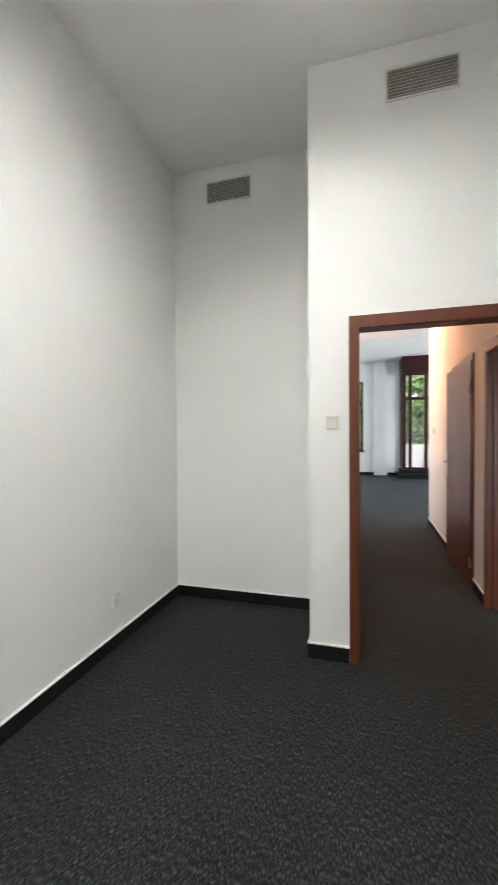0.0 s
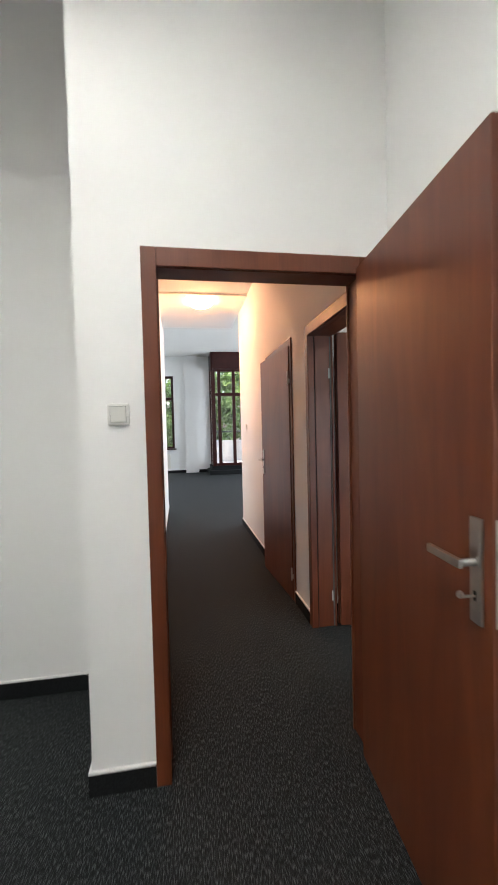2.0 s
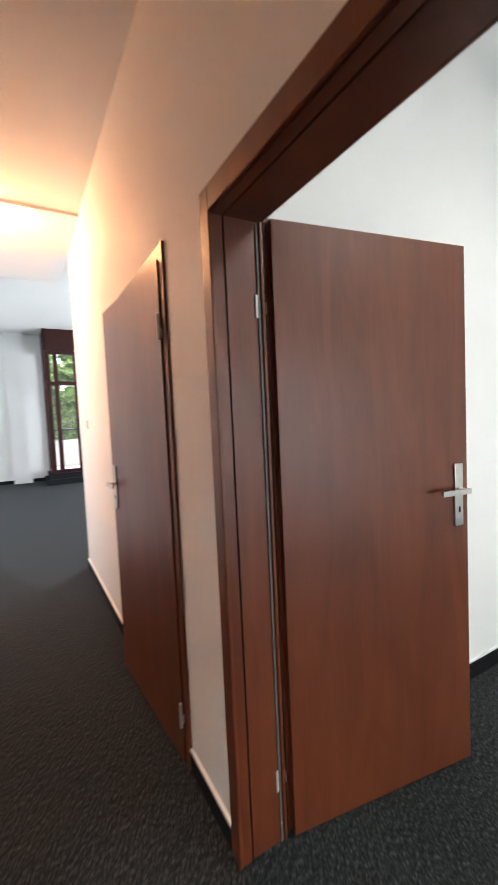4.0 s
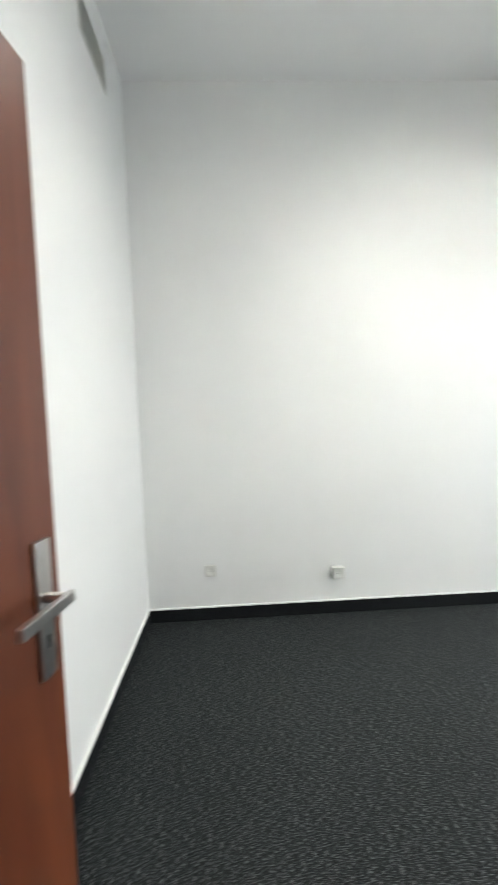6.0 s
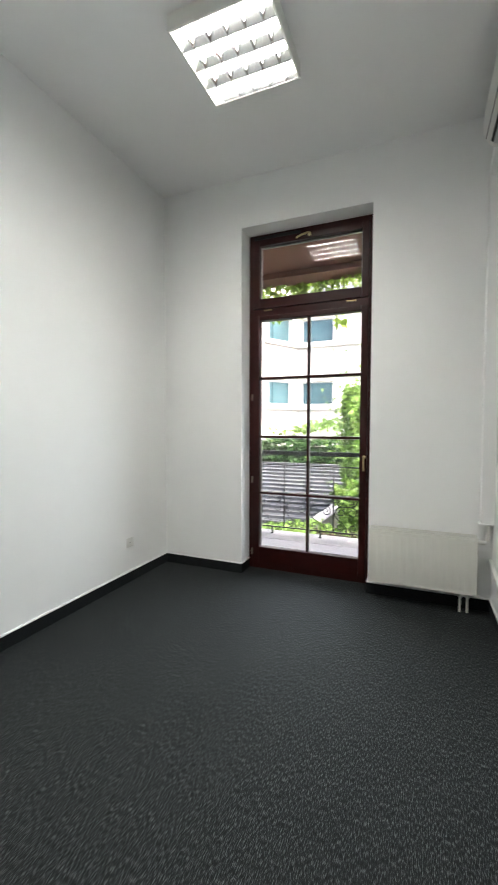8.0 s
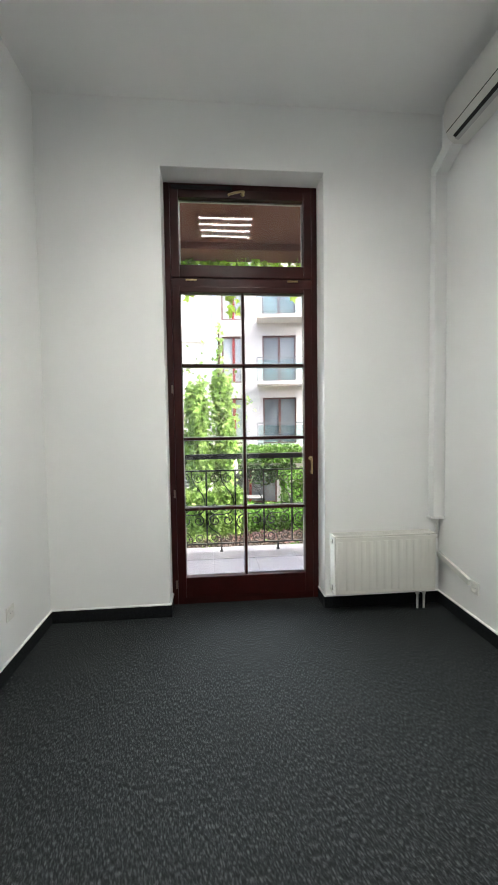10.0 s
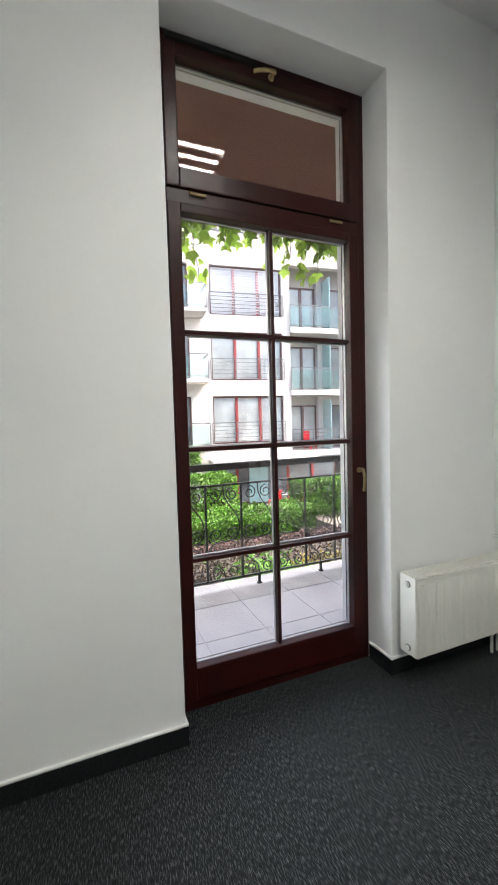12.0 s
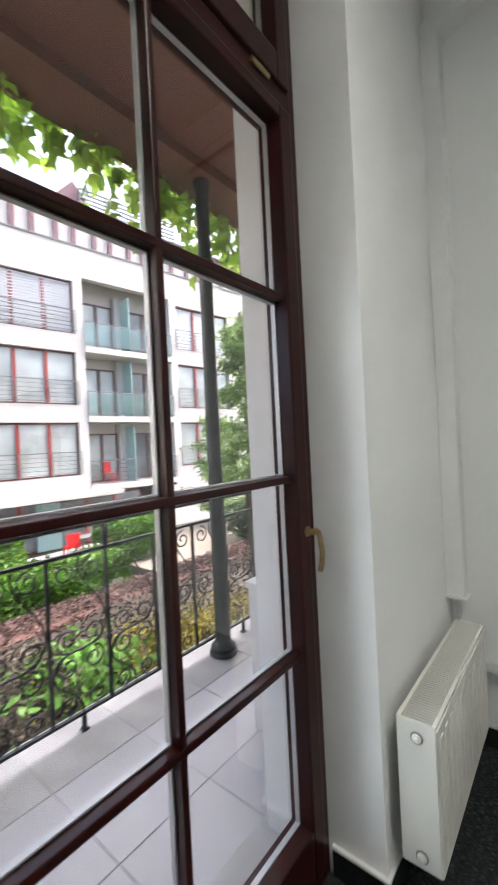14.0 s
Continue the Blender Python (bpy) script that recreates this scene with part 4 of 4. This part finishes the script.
hb = []
for (x0, x1, y0, y1, z1, n, mt) in ((-1.7, 2.2, -10.8, -9.6, -0.80, 13000, HEDGE), (-0.25, 0.80, -12.2, -11.0, -0.06, 4800, HEDGE), (-4.0, -2.3, -12.0, -11.0, -0.42, 7000, HEDGE), (-7.0, -5.6, -10.6, -9.4, -0.5, 5000, HEDGED)):
    h = leaves("hedge", shell(n, x0, x1, y0, y1, -1.3, z1, 0.13, x0), 0.085, mt, "dense clipped green garden hedge", "hedge")
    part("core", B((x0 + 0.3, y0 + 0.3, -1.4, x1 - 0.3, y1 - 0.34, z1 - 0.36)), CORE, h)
h = leaves("shrub", shell(5200, 1.35, 3.4, -7.3, -5.9, -1.2, -0.72, 0.22, 5), 0.05, BROWNL, "low brownish shrub below the railing", "shrub")
fe = RNG.normal(size=(900, 3)) * np.array([0.30, 0.34, 0.12]) + np.array([1.05, -6.3, -0.88])
leaves("fern", fe, 0.11, FERN, "light green ferns in the bed", "fern")
ye = RNG.normal(size=(3000, 3)) * np.array([0.65, 0.36, 0.04]) + np.array([-0.1, -6.15, -0.86])
leaves("ground_cover", ye, 0.05, YELLOW, "yellow-green ground cover plants", "plant")
mv = RNG.uniform((-7, -9.4, -1.27), (4.2, -8.75, -1.17), (9000, 3))
leaves("heather", mv, 0.055, MAUVE, "low mauve-brown heather along the hedge foot", "plant")
bk = RNG.uniform((-6, -8.6, -1.26), (4.2, -5.0, -0.93), (9000, 3))
bk[:, 2] = -0.93 - 0.30 * (np.abs(bk[:, 1]) - 4.5) / 4.2 + RNG.uniform(0, 0.06, 9000)
leaves("bark_chips", bk, 0.06, SOIL, "loose dark bark chips over the bed", "bark")


# ---- trees ----
def tree(x, y, z0, h, spread, n, material, label, size=0.10, low=0.25):
    ob = thing("tree", pose(x, y, z0), label, "tree")
    bm = bmesh.new()
    trunk = [(0.05 * math.sin(k), 0.04 * math.cos(2 * k), h * 0.85 * k / 8) for k in range(9)]
    for k in range(8):
        a, b = Vector(trunk[k]), Vector(trunk[k + 1])
        sweep(bm, [a, b], 0.11 * (1 - k / 9.5), 8)
    part("trunk", bm, TWIG, ob)
    tips, bl = [], bmesh.new()
    for k in range(26):
        t = low + (0.95 - low) * k / 26
        a = k * 2.4
        r = spread * (1.05 - 0.75 * t) * RNG.uniform(0.6, 1.1)
        b0 = Vector((0.04, 0, h * 0.85 * t))
        e = b0 + Vector((r * math.cos(a), r * math.sin(a), RNG.uniform(0.0, 0.45)))
        mid = (b0 + e) / 2 + Vector((0, 0, 0.12))
        sweep(bl, [b0, mid, e], 0.016, 5)
        tips += [(b0, mid, e)]
    part("limb", bl, TWIG, ob)
    c = []
    for _ in range(n):
        b0, mid, e = tips[RNG.integers(len(tips))]
        t = RNG.beta(2.2, 1.1)
        p = b0 * (1 - t) ** 2 + mid * 2 * t * (1 - t) + e * t * t
        c.append((p.x + RNG.normal(0, 0.13), p.y + RNG.normal(0, 0.13), p.z + RNG.normal(0, 0.10)))
    cr = leaves("crown", np.array(c), size, material, "", "", OVAL, hang=0.15)
    del cr["kind"]
    cr.parent, cr.location = ob, (0, 0, 0)
    return ob


tree(-4.5, -8.6, -1.3, 6.9, 1.35, 9500, TREE, "slender green tree beside the courtyard path", 0.10)
tree(-7.6, -12.5, -2.2, 5.5, 1.6, 4500, TREE, "leafy young tree in front of the apartments", 0.12)

# ---- terrace tiles, one by one ----
TW = 0.435
for y0, y1, name, mt in ((-3.626, YF - 0.035, "tile", TILE), (-4.101, -3.634, "tile", TILE), (-4.478, -4.109, "edge_stone", STONE)):
    me = mesh_of(name, B((0.002, y0, ZT - 0.02, TW - 0.002, y1, ZT), bevel=0.0025), mt)
    for k in range(-8, 11):
        q = new(name, me)
        q.parent, q.location = terrace, (2.437 + TW * k, 0, RNG.uniform(-0.0012, 0.0012))


# ---- apartment house across the courtyard ----
FACADE = mat("facade_render", (0.50, 0.487, 0.47), 0.85, vary=0.03, scale=0.5)
REDFR = mat("red_window_frame", (0.25, 0.035, 0.03), 0.45, vary=0.1)
BRFR = mat("brown_window_frame", (0.10, 0.045, 0.04), 0.45, vary=0.1)
GREYM = mat("galvanised_rail", (0.15, 0.16, 0.165), 0.45, 0.3, vary=0.05)
CURT = mat("curtained_glass", (0.38, 0.42, 0.42), 0.12, vary=0.32, scale=1.1)
DGLASS = mat("dim_glass", (0.16, 0.18, 0.19), 0.08, vary=0.4, scale=0.9)
BLIND = mat("louvre_blind", (0.56, 0.59, 0.63), 0.4, vary=0.05)
MILK = mat("pale_green_screen", (0.26, 0.40, 0.40), 0.2, vary=0.06)
PINK = mat("mauve_pilaster", (0.17, 0.095, 0.115), 0.7, vary=0.08)
ROOF = mat("roof_metal", (0.062, 0.068, 0.078), 0.7, vary=0.15)
REDP = mat("red_plastic", (0.75, 0.02, 0.025), 0.4, vary=0.04)
apt = thing("apartment_building", pose(-2.02, -18.53, 0, 0, 0, 173), "white rendered apartment house with red-framed windows and balconies", "building")
TINT = GLASS.copy()
TINT.name = "greenish_glass"
TINT.node_tree.nodes["Principled BSDF"].inputs["Base Color"].default_value = (0.70, 0.90, 0.88, 1)
TOPS = (8.31, 5.41, 2.54)
HW = 2.15
LG0, LG1 = 3.75, 7.95                     # the recessed balconies


def holes(bm, x0, x1, z0, z1, y0, y1, gaps):
    """A wall from x0 to x1 with gaps of (xa, xb, za, zb), in columns."""
    cols = sorted({x0, x1, *[c for g in gaps for c in g[:2] if x0 < c < x1]})
    for a, b in zip(cols, cols[1:]):
        here = sorted((g[2], g[3]) for g in gaps if g[0] <= a + 1e-6 and g[1] >= b - 1e-6)
        z = z0
        for c, d in here:
            if c > z:
                box(bm, a, y0, z, b, y1, c)
            z = d
        if z < z1:
            box(bm, a, y0, z, b, y1, z1)
    return bm


def wgaps(x0, x1):
    return [(x0, x1, t - HW, t) for t in TOPS]


gaps = wgaps(0, 3.37) + wgaps(8.35, 11.7) + wgaps(-2.5, -0.95) + wgaps(-4.4, -3.3) + wgaps(13.2, 16.5)
bm = bmesh.new()
holes(bm, -4.6, LG0, -0.45, 9.8, 0, 0.35, gaps)
holes(bm, LG1, 24, -0.45, 9.8, 0, 0.35, gaps)
box(bm, LG0, 0, 8.55, LG1, 0.35, 9.8)
for z in (5.65, 2.75, -0.15):
    box(bm, LG0, -0.12, z - 0.2, LG1, 1.15, z + 0.05)
box(bm, LG0, 1.15, -0.45, LG1, 1.8, 9.75)
box(bm, -4.6, 1.81, -2.6, 24, 8, 9.7)
for a, b in ((-4.6, LG0 - 0.1), (LG1 + 0.1, 24)):
    box(bm, a, 0.36, -2.6, b, 1.80, 9.7)
box(bm, LG0 - 0.1, 0.35, -0.4, LG0, 1.6, 8.55)
box(bm, LG1, 0.35, -0.4, LG1 + 0.1, 1.6, 8.55)
box(bm, LG1 - 1.2, -0.0, -2.6, LG1 + 16, 0.35, -0.45)
part("wall", bm, FACADE, apt)
part("attic", B((-4.6, 0.3, 9.8, 24, 7.5, 11.4)), FACADE, apt, "white attic storey")
part("roof", B((-4.8, 0.1, 11.4, 24.3, 8, 11.52)), ROOF, apt, "grey metal roof edge")
for k in range(36):
    s = -4.5 + 0.80 * k + 0.10 * (k % 2)
    part("pilaster", B((s, 0.20, 9.81, s + 0.19, 0.299, 11.3)), PINK, apt)
part("attic_ledge", B((-4.7, -0.04, 9.80, 24, 0.16, 9.86)), GREYM, apt)
part("pilaster_rail", B((-4.6, 0.18, 11.30, 24, 0.299, 11.395)), PINK, apt)
for s in (-1.5, 6.4):
    bm = bmesh.new()
    for z in (11.70, 11.88, 12.06, 12.24, 12.42):
        box(bm, s - 2.5, 0.2, z, s + 2.2, 0.26, z + 0.06)
    for q in range(5):
        box(bm, s - 2.5 + 1.17 * q, 0.2, 11.52, s - 2.44 + 1.17 * q, 0.26, 12.5)
    part("roof_railing", bm, GREYM, apt)
bm = bmesh.new()
va = [bm.verts.new(v) for v in ((2.6, 0.32, 11.5), (4.8, 0.32, 11.5), (3.7, 0.32, 12.7), (2.6, 5, 11.5), (4.8, 5, 11.5), (3.7, 5, 12.7))]
for q in ((0, 1, 2), (3, 5, 4), (0, 2, 5, 3), (1, 4, 5, 2), (0, 3, 4, 1)):
    bm.faces.new([va[i] for i in q])
part("dormer", bm, PINK, apt, "mauve gabled dormer")


def apt_window(x0, x1, top, n, frame, kind, y=0.14, h=HW):
    z0 = top - h
    w = part("window", B((x0, y, z0, x0 + 0.07, y + 0.1, top), (x1 - 0.07, y, z0, x1, y + 0.1, top), (x0 + 0.07, y, top - 0.07, x1 - 0.07, y + 0.1, top), (x0 + 0.07, y, z0, x1 - 0.07, y + 0.1, z0 + 0.07)), BRFR, apt)
    for i in range(n):
        a, b = x0 + (x1 - x0) * i / n, x0 + (x1 - x0) * (i + 1) / n
        part("pane", B((a + 0.04, y + 0.06, z0 + 0.05, b - 0.04, y + 0.075, top - 0.05)), kind, w)
        if i:
            part("mullion", B((a - 0.06, y - 0.02, z0 + 0.05, a + 0.06, y + 0.11, top - 0.05)), frame, w)
    return w


def rail_bars(x0, x1, z, y=-0.06, h=0.95, n=6):
    bm = bmesh.new()
    for k in range(n):
        zz = z + 0.12 + (h - 0.12) * k / (n - 1)
        box(bm, x0, y - 0.012, zz - (0.022 if k == n - 1 else 0.010), x1, y + 0.012, zz + (0.022 if k == n - 1 else 0.010))
    m = max(2, round((x1 - x0) / 1.1) + 1)
    for k in range(m):
        xx = x0 + (x1 - x0) * k / (m - 1)
        box(bm, xx - 0.016, y - 0.012, z, xx + 0.016, y + 0.016, z + h)
    return part("railing", bm, GREYM, apt)


for r, top in enumerate(TOPS):
    w = apt_window(0, 3.37, top, 3, REDFR, BLIND if r == 0 else CURT)
    if r == 0:
        bm = bmesh.new()
        for k in range(17):
            box(bm, 0.1, 0.115, top - 0.12 - 0.118 * k, 3.27, 0.135, top - 0.075 - 0.118 * k)
        part("blind", bm, BLIND, w, "pale slatted blind")
    rail_bars(-0.05, 3.42, top - HW)
    apt_window(8.35, 11.7, top, 3, REDFR, BLIND if r == 0 else CURT)
    rail_bars(8.3, 11.75, top - HW)
    apt_window(13.2, 16.5, top, 3, REDFR, CURT)
    rail_bars(13.1, 16.6, top - HW)
    apt_window(-2.5, -0.95, top, 2, BRFR, DGLASS)
    apt_window(-4.4, -3.3, top, 2, REDFR, CURT)
    # projecting balcony left of the bay
    zf = top - HW - 0.05
    part("balcony", B((-2.75, -1.1, zf - 0.15, -0.35, 0.0, zf), bevel=0.02), FACADE, apt, "white balcony slab")
    part("balcony_glass", B((-2.72, -1.08, zf + 0.06, -0.40, -1.065, zf + 0.92)), TINT, apt, "clear glass balcony front").visible_shadow = False
    rail_bars(-2.75, -0.35, zf, -1.09, 1.02, 2)
    for x in (-2.74, -0.36):
        part("side_rail", B((x - 0.012, -1.08, zf + 0.98, x + 0.012, 0.0, zf + 1.02), (x - 0.012, -1.08, zf + 0.10, x + 0.012, 0.0, zf + 0.13)), GREYM, apt)
    # recessed balconies
    zf = (5.65, 2.75, -0.15)[r] + 0.05
    for x0 in (LG0 + 0.25, LG0 + 2.55):
        apt_window(x0, x0 + 1.5, zf + 2.2, 2, BRFR, CURT if x0 < LG0 + 1 else DGLASS, 1.03, 2.15)
    part("balcony_glass", B((LG0 + 0.05, -0.09, zf + 0.08, LG1 - 0.05, -0.075, zf + 0.95)), TINT, apt) if r < 2 else None
    rail_bars(LG0, LG1, zf, -0.10, 1.02, 2 if r < 2 else 6)
    part("screen", B((LG0 + 2.05, 0.0, zf, LG0 + 2.10, 1.03, zf + 2.45)), MILK, apt, "pale green glass dividing screen")
    part("screen_wall", B((LG0 + 1.78, 0.8, zf, LG0 + 2.04, 1.14, zf + 2.6)), FACADE, apt)
# ground floor: canopy and dark shopfront
part("canopy", B((-0.3, -1.2, -0.42, 4.6, 0.0, -0.26), (-4.5, -1.2, -0.55, -1.0, 0.0, -0.38), bevel=0.02), FACADE, apt, "white flat canopy over the ground floor")
for x0, n in ((-4.4, 2), (-0.2, 5)):
    apt_window(x0, x0 + n * 1.25, -0.46, n, REDFR, DGLASS, 0.1, 1.95)
part("shop_door", B((1.6, 0.02, -2.4, 2.5, 0.09, -0.6)), MILK, apt, "pale blue ground-floor door")


def bistro_chair(m, material, label):
    ob = thing("terrace_chair", m, label, "chair", "courtyard chairs")
    part("seat", B((-0.23, -0.23, 0.42, 0.23, 0.23, 0.46), bevel=0.01), material, ob)
    part("backrest", B((-0.23, 0.20, 0.46, 0.23, 0.24, 0.92), bevel=0.012), material, ob)
    for x in (-0.2, 0.2):
        for y in (-0.2, 0.2):
            part("leg", B((x - 0.018, y - 0.018, 0, x + 0.018, y + 0.018, 0.42)), material, ob)
    return ob


def on_apt(s, y, z, turn=0):
    return pose(-2.02, -18.53, 0, 0, 0, 173) @ pose(s, y, z, 0, 0, turn)


bistro_chair(on_apt(2.15, -1.9, -2.42, 180), REDP, "bright red plastic chair on the courtyard terrace")
bistro_chair(on_apt(3.4, -2.1, -2.42, 90), REDP, "bright red plastic chair on the courtyard terrace")
bistro_chair(on_apt(LG0 + 1.2, 0.6, 0 - 0.10, 30), REDP, "red plastic chair on a recessed balcony")


def terrace_table(m):
    ob = thing("terrace_table", m, "small grey table on the courtyard terrace", "table", "courtyard tables")
    part("top", B((-0.4, -0.35, 0.70, 0.4, 0.35, 0.74), bevel=0.01), GREYM, ob)
    for x in (-0.35, 0.35):
        for y in (-0.3, 0.3):
            part("leg", B((x - 0.02, y - 0.02, 0, x + 0.02, y + 0.02, 0.70)), GREYM, ob)


terrace_table(on_apt(2.75, -2.0, -2.42))
terrace_table(on_apt(-2.9, -2.3, -2.42))
terrace_table(on_apt(-4.3, -2.5, -2.42, 12))
struct("courtyard_terrace", B((-8, -17.9, -2.60, 4.5, -14.5, -2.425)), TILE, "paved courtyard terrace before the shopfront", "pavement")
leaves("canopy_planting", RNG.uniform((-1.0, -17.9, -0.38), (5.2, -17.0, 0.40), (7000, 3)), 0.12, HEDGE, "leafy planting on the ground-floor canopy", "plant")
hv = RNG.uniform((-0.7, -17.35, 0.0), (4.6, -17.05, 1.0), (3000, 3))
hv[:, 2] = -0.45 - 0.85 * hv[:, 2] ** 1.6 * (0.6 + 0.4 * np.sin(hv[:, 0] * 2.3))
leaves("hanging_creeper", hv, 0.12, HEDGED, "dark green creeper hanging below the canopy", "ivy", LOBED, hang=0.6)

# ---- white house to the side, dark lean-to roof and ivy ----
# darker copy of the ivy colour, with the shade put in
IVYD = leaf_mat("shaded_ivy_leaf", (0.055, 0.125, 0.035), 0.3)
RIBM = mat("roof_rib", (0.085, 0.092, 0.105), 0.75, vary=0.15)
BLUEG = mat("blue_glass", (0.055, 0.115, 0.135), 0.1, vary=0.3, scale=0.8)
side = thing("side_building", pose(0, 0, 0), "white rendered house with blue-glazed windows", "building")
bm = bmesh.new()
rows = ((2.36, 3.60), (5.56, 6.80), (8.7, 9.9))
holes(bm, 2.75, 7.6, -2.6, 12, -20.4, -20.05, [(5.72, 7.42, a, b) for a, b in rows])
box(bm, 2.75, -26, -2.6, 12, -20.4, 12)
part("wall", bm, RENDER, side)
wing = pose(7.6, -20.05, 0, 0, 0, 62)
bm = bmesh.new()
holes(bm, 0, 9, -2.6, 12, -0.35, 0.0, [(0.35, 2.0, a, b) for a, b in rows] + [(3.5, 5.2, a, b) for a, b in rows])
q = part("wing_wall", bm, RENDER, side)
q.matrix_local = wing
for a, b in rows:
    for m, x0, x1, y in ((pose(0, 0, 0), 5.72, 7.42, -20.3), (wing, 0.35, 2.0, -0.25), (wing, 3.5, 5.2, -0.25)):
        w = part("window", B((x0, y, a, x0 + 0.08, y + 0.1, b), (x1 - 0.08, y, a, x1, y + 0.1, b), (x0 + 0.08, y, a, x1 - 0.08, y + 0.1, a + 0.08), (x0 + 0.08, y, b - 0.08, x1 - 0.08, y + 0.1, b)), PLASTIC, side)
        w.matrix_local = m
        part("pane", B((x0 + 0.06, y + 0.03, a + 0.06, x1 - 0.06, y + 0.045, b - 0.06)), BLUEG, w)
        part("mullion", B((x1 - 0.46, y, a + 0.08, x1 - 0.40, y + 0.1, b - 0.08)), BLUEG, w)
        s = part("sill_band", B((x0 - (2.6 if y < -1 else 0.3), y + 0.2, a - 0.22, x1 + (0.16 if y < -1 else 0.3), y + 0.42, a - 0.10)), RENDER, side)
        s.matrix_local = m

lean = thing("leanto_roof", pose(0, 0, 0), "dark grey ribbed metal lean-to roof over the yard", "roof")
ya, yb, za, zb = -13.6, -9.5, -0.02, -1.30
XA, XB = 2.3, 4.25                         # the raked side's two ends


def deck_at(t, up):
    return XA + (XB - XA) * t, ya + (yb - ya) * t, za + (zb - za) * t + up


bm = bmesh.new()
low = [bm.verts.new(v) for v in (deck_at(0, -0.07), deck_at(1, -0.07), (8.5, yb, zb - 0.07), (8.5, ya, za - 0.07))]
top = [bm.verts.new(v.co + Vector((0, 0, 0.07))) for v in low]
bm.faces.new(low)
bm.faces.new(top)
for i in range(4):
    bm.faces.new((low[i], low[(i + 1) % 4], top[(i + 1) % 4], top[i]))
part("deck", bm, ROOF, lean)
for k in range(15):
    x, y, z = deck_at((k + 0.5) / 15, 0.0)
    part("rib", B((x + 0.2, y - 0.05, z - 0.02, 8.5, y + 0.05, z + 0.06), bevel=0.012), RIBM, lean)
bm = bmesh.new()
p, q = Vector(deck_at(-0.05, 0)), Vector(deck_at(1.12, 0))
ln = (q - p).length
m = Matrix.Translation(p) @ (q - p).to_track_quat("X", "Z").to_matrix().to_4x4()
part("coping", box(bm, 0, -0.20, -0.35, ln, 0.20, 0.10, 0.02, m), STONE, lean, "pale concrete coping along the raked side")
part("wall", B((4.4, yb - 0.3, -2.6, 8.5, yb - 0.05, zb - 0.08), (4.4, ya + 0.1, -2.6, 8.5, ya + 0.3, za - 0.2)), RENDER, lean)


def ivy_column(cx, cy, z0, z1, r, n, label):
    t = RNG.uniform(0, 1, n)
    a = RNG.uniform(0, 2 * math.pi, n)
    rr = r * (0.75 + 0.75 * np.array([noise.noise(Vector((cx + 2 * math.cos(b), z * 5, cy))) for b, z in zip(a, t)])) * (1 - 0.35 * t)
    c = np.stack([cx + rr * np.cos(a), cy + rr * np.sin(a), z0 + (z1 - z0) * t], 1)
    ob = leaves("ivy", c, 0.13, IVY, label, "ivy", LOBED, hang=0.5)
    part("stem", cyl(bmesh.new(), pose(cx, cy, z0 - 0.2), 0.05, (z1 - z0) * 0.95, 0.02, 8), TWIG, ob)


ivy_column(3.22, -9.9, -1.3, 2.35, 0.33, 2600, "tall ivy-covered post in the yard")
ivy_column(2.58, -10.1, -1.3, 2.6, 0.36, 2400, "thick ivy-covered post beside the lean-to")
ivy_column(2.66, -10.1, 2.2, 3.9, 0.10, 90, "thin ivy shoot climbing past the roofs")
sc = RNG.normal(size=(1100, 3)) * np.array([0.42, 0.18, 0.75]) + np.array([2.95, -10.05, 1.15])
leaves("climbing_vine", sc, 0.11, IVY, "loose light green vine leaves between the posts", "vine", LOBED, hang=0.5)
iw = leaves("ivy_wall", shell(6500, 3.0, 9.0, -14.5, -13.75, -0.5, 0.80, 0.25, 2), 0.13, IVYD, "green creeper mass along the yard's far side", "ivy", LOBED)
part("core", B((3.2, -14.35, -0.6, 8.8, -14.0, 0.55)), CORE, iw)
leaves("yard_shrubs", shell(5600, 2.7, 7.0, -9.1, -7.9, -1.8, -1.16, 0.25, 9), 0.10, IVY, "green shrubs below the terrace", "shrub", LOBED)
leaves("creeper", shell(3600, 2.15, 3.45, -9.7, -9.0, -1.5, -0.30, 0.28, 4), 0.11, IVY, "green creeper tumbling below the posts", "ivy", LOBED)
vb = RNG.normal(size=(330, 3)) * np.array([0.75, 0.22, 0.10]) + np.array([4.3, -10.6, 1.35])
vb[:, 2] -= 0.16 * (vb[:, 0] - 4.3)
leaves("vine_branch", vb, 0.12, IVY, "leafy vine branch reaching across", "vine", LOBED, hang=0.4)

# ---- trees behind the hall ----
for k, (x, y, h) in enumerate(((-3.0, 24, 9), (1.0, 23.5, 8), (4.0, 24, 9), (7.0, 23, 8), (-7, 26, 9), (2.6, 27, 10), (-1.6, 19.5, 8))):
    tree(x, y, -1.25, h, 3.4, 4200, TREE, "full green tree behind the hall's balcony", 0.34, low=0.12)
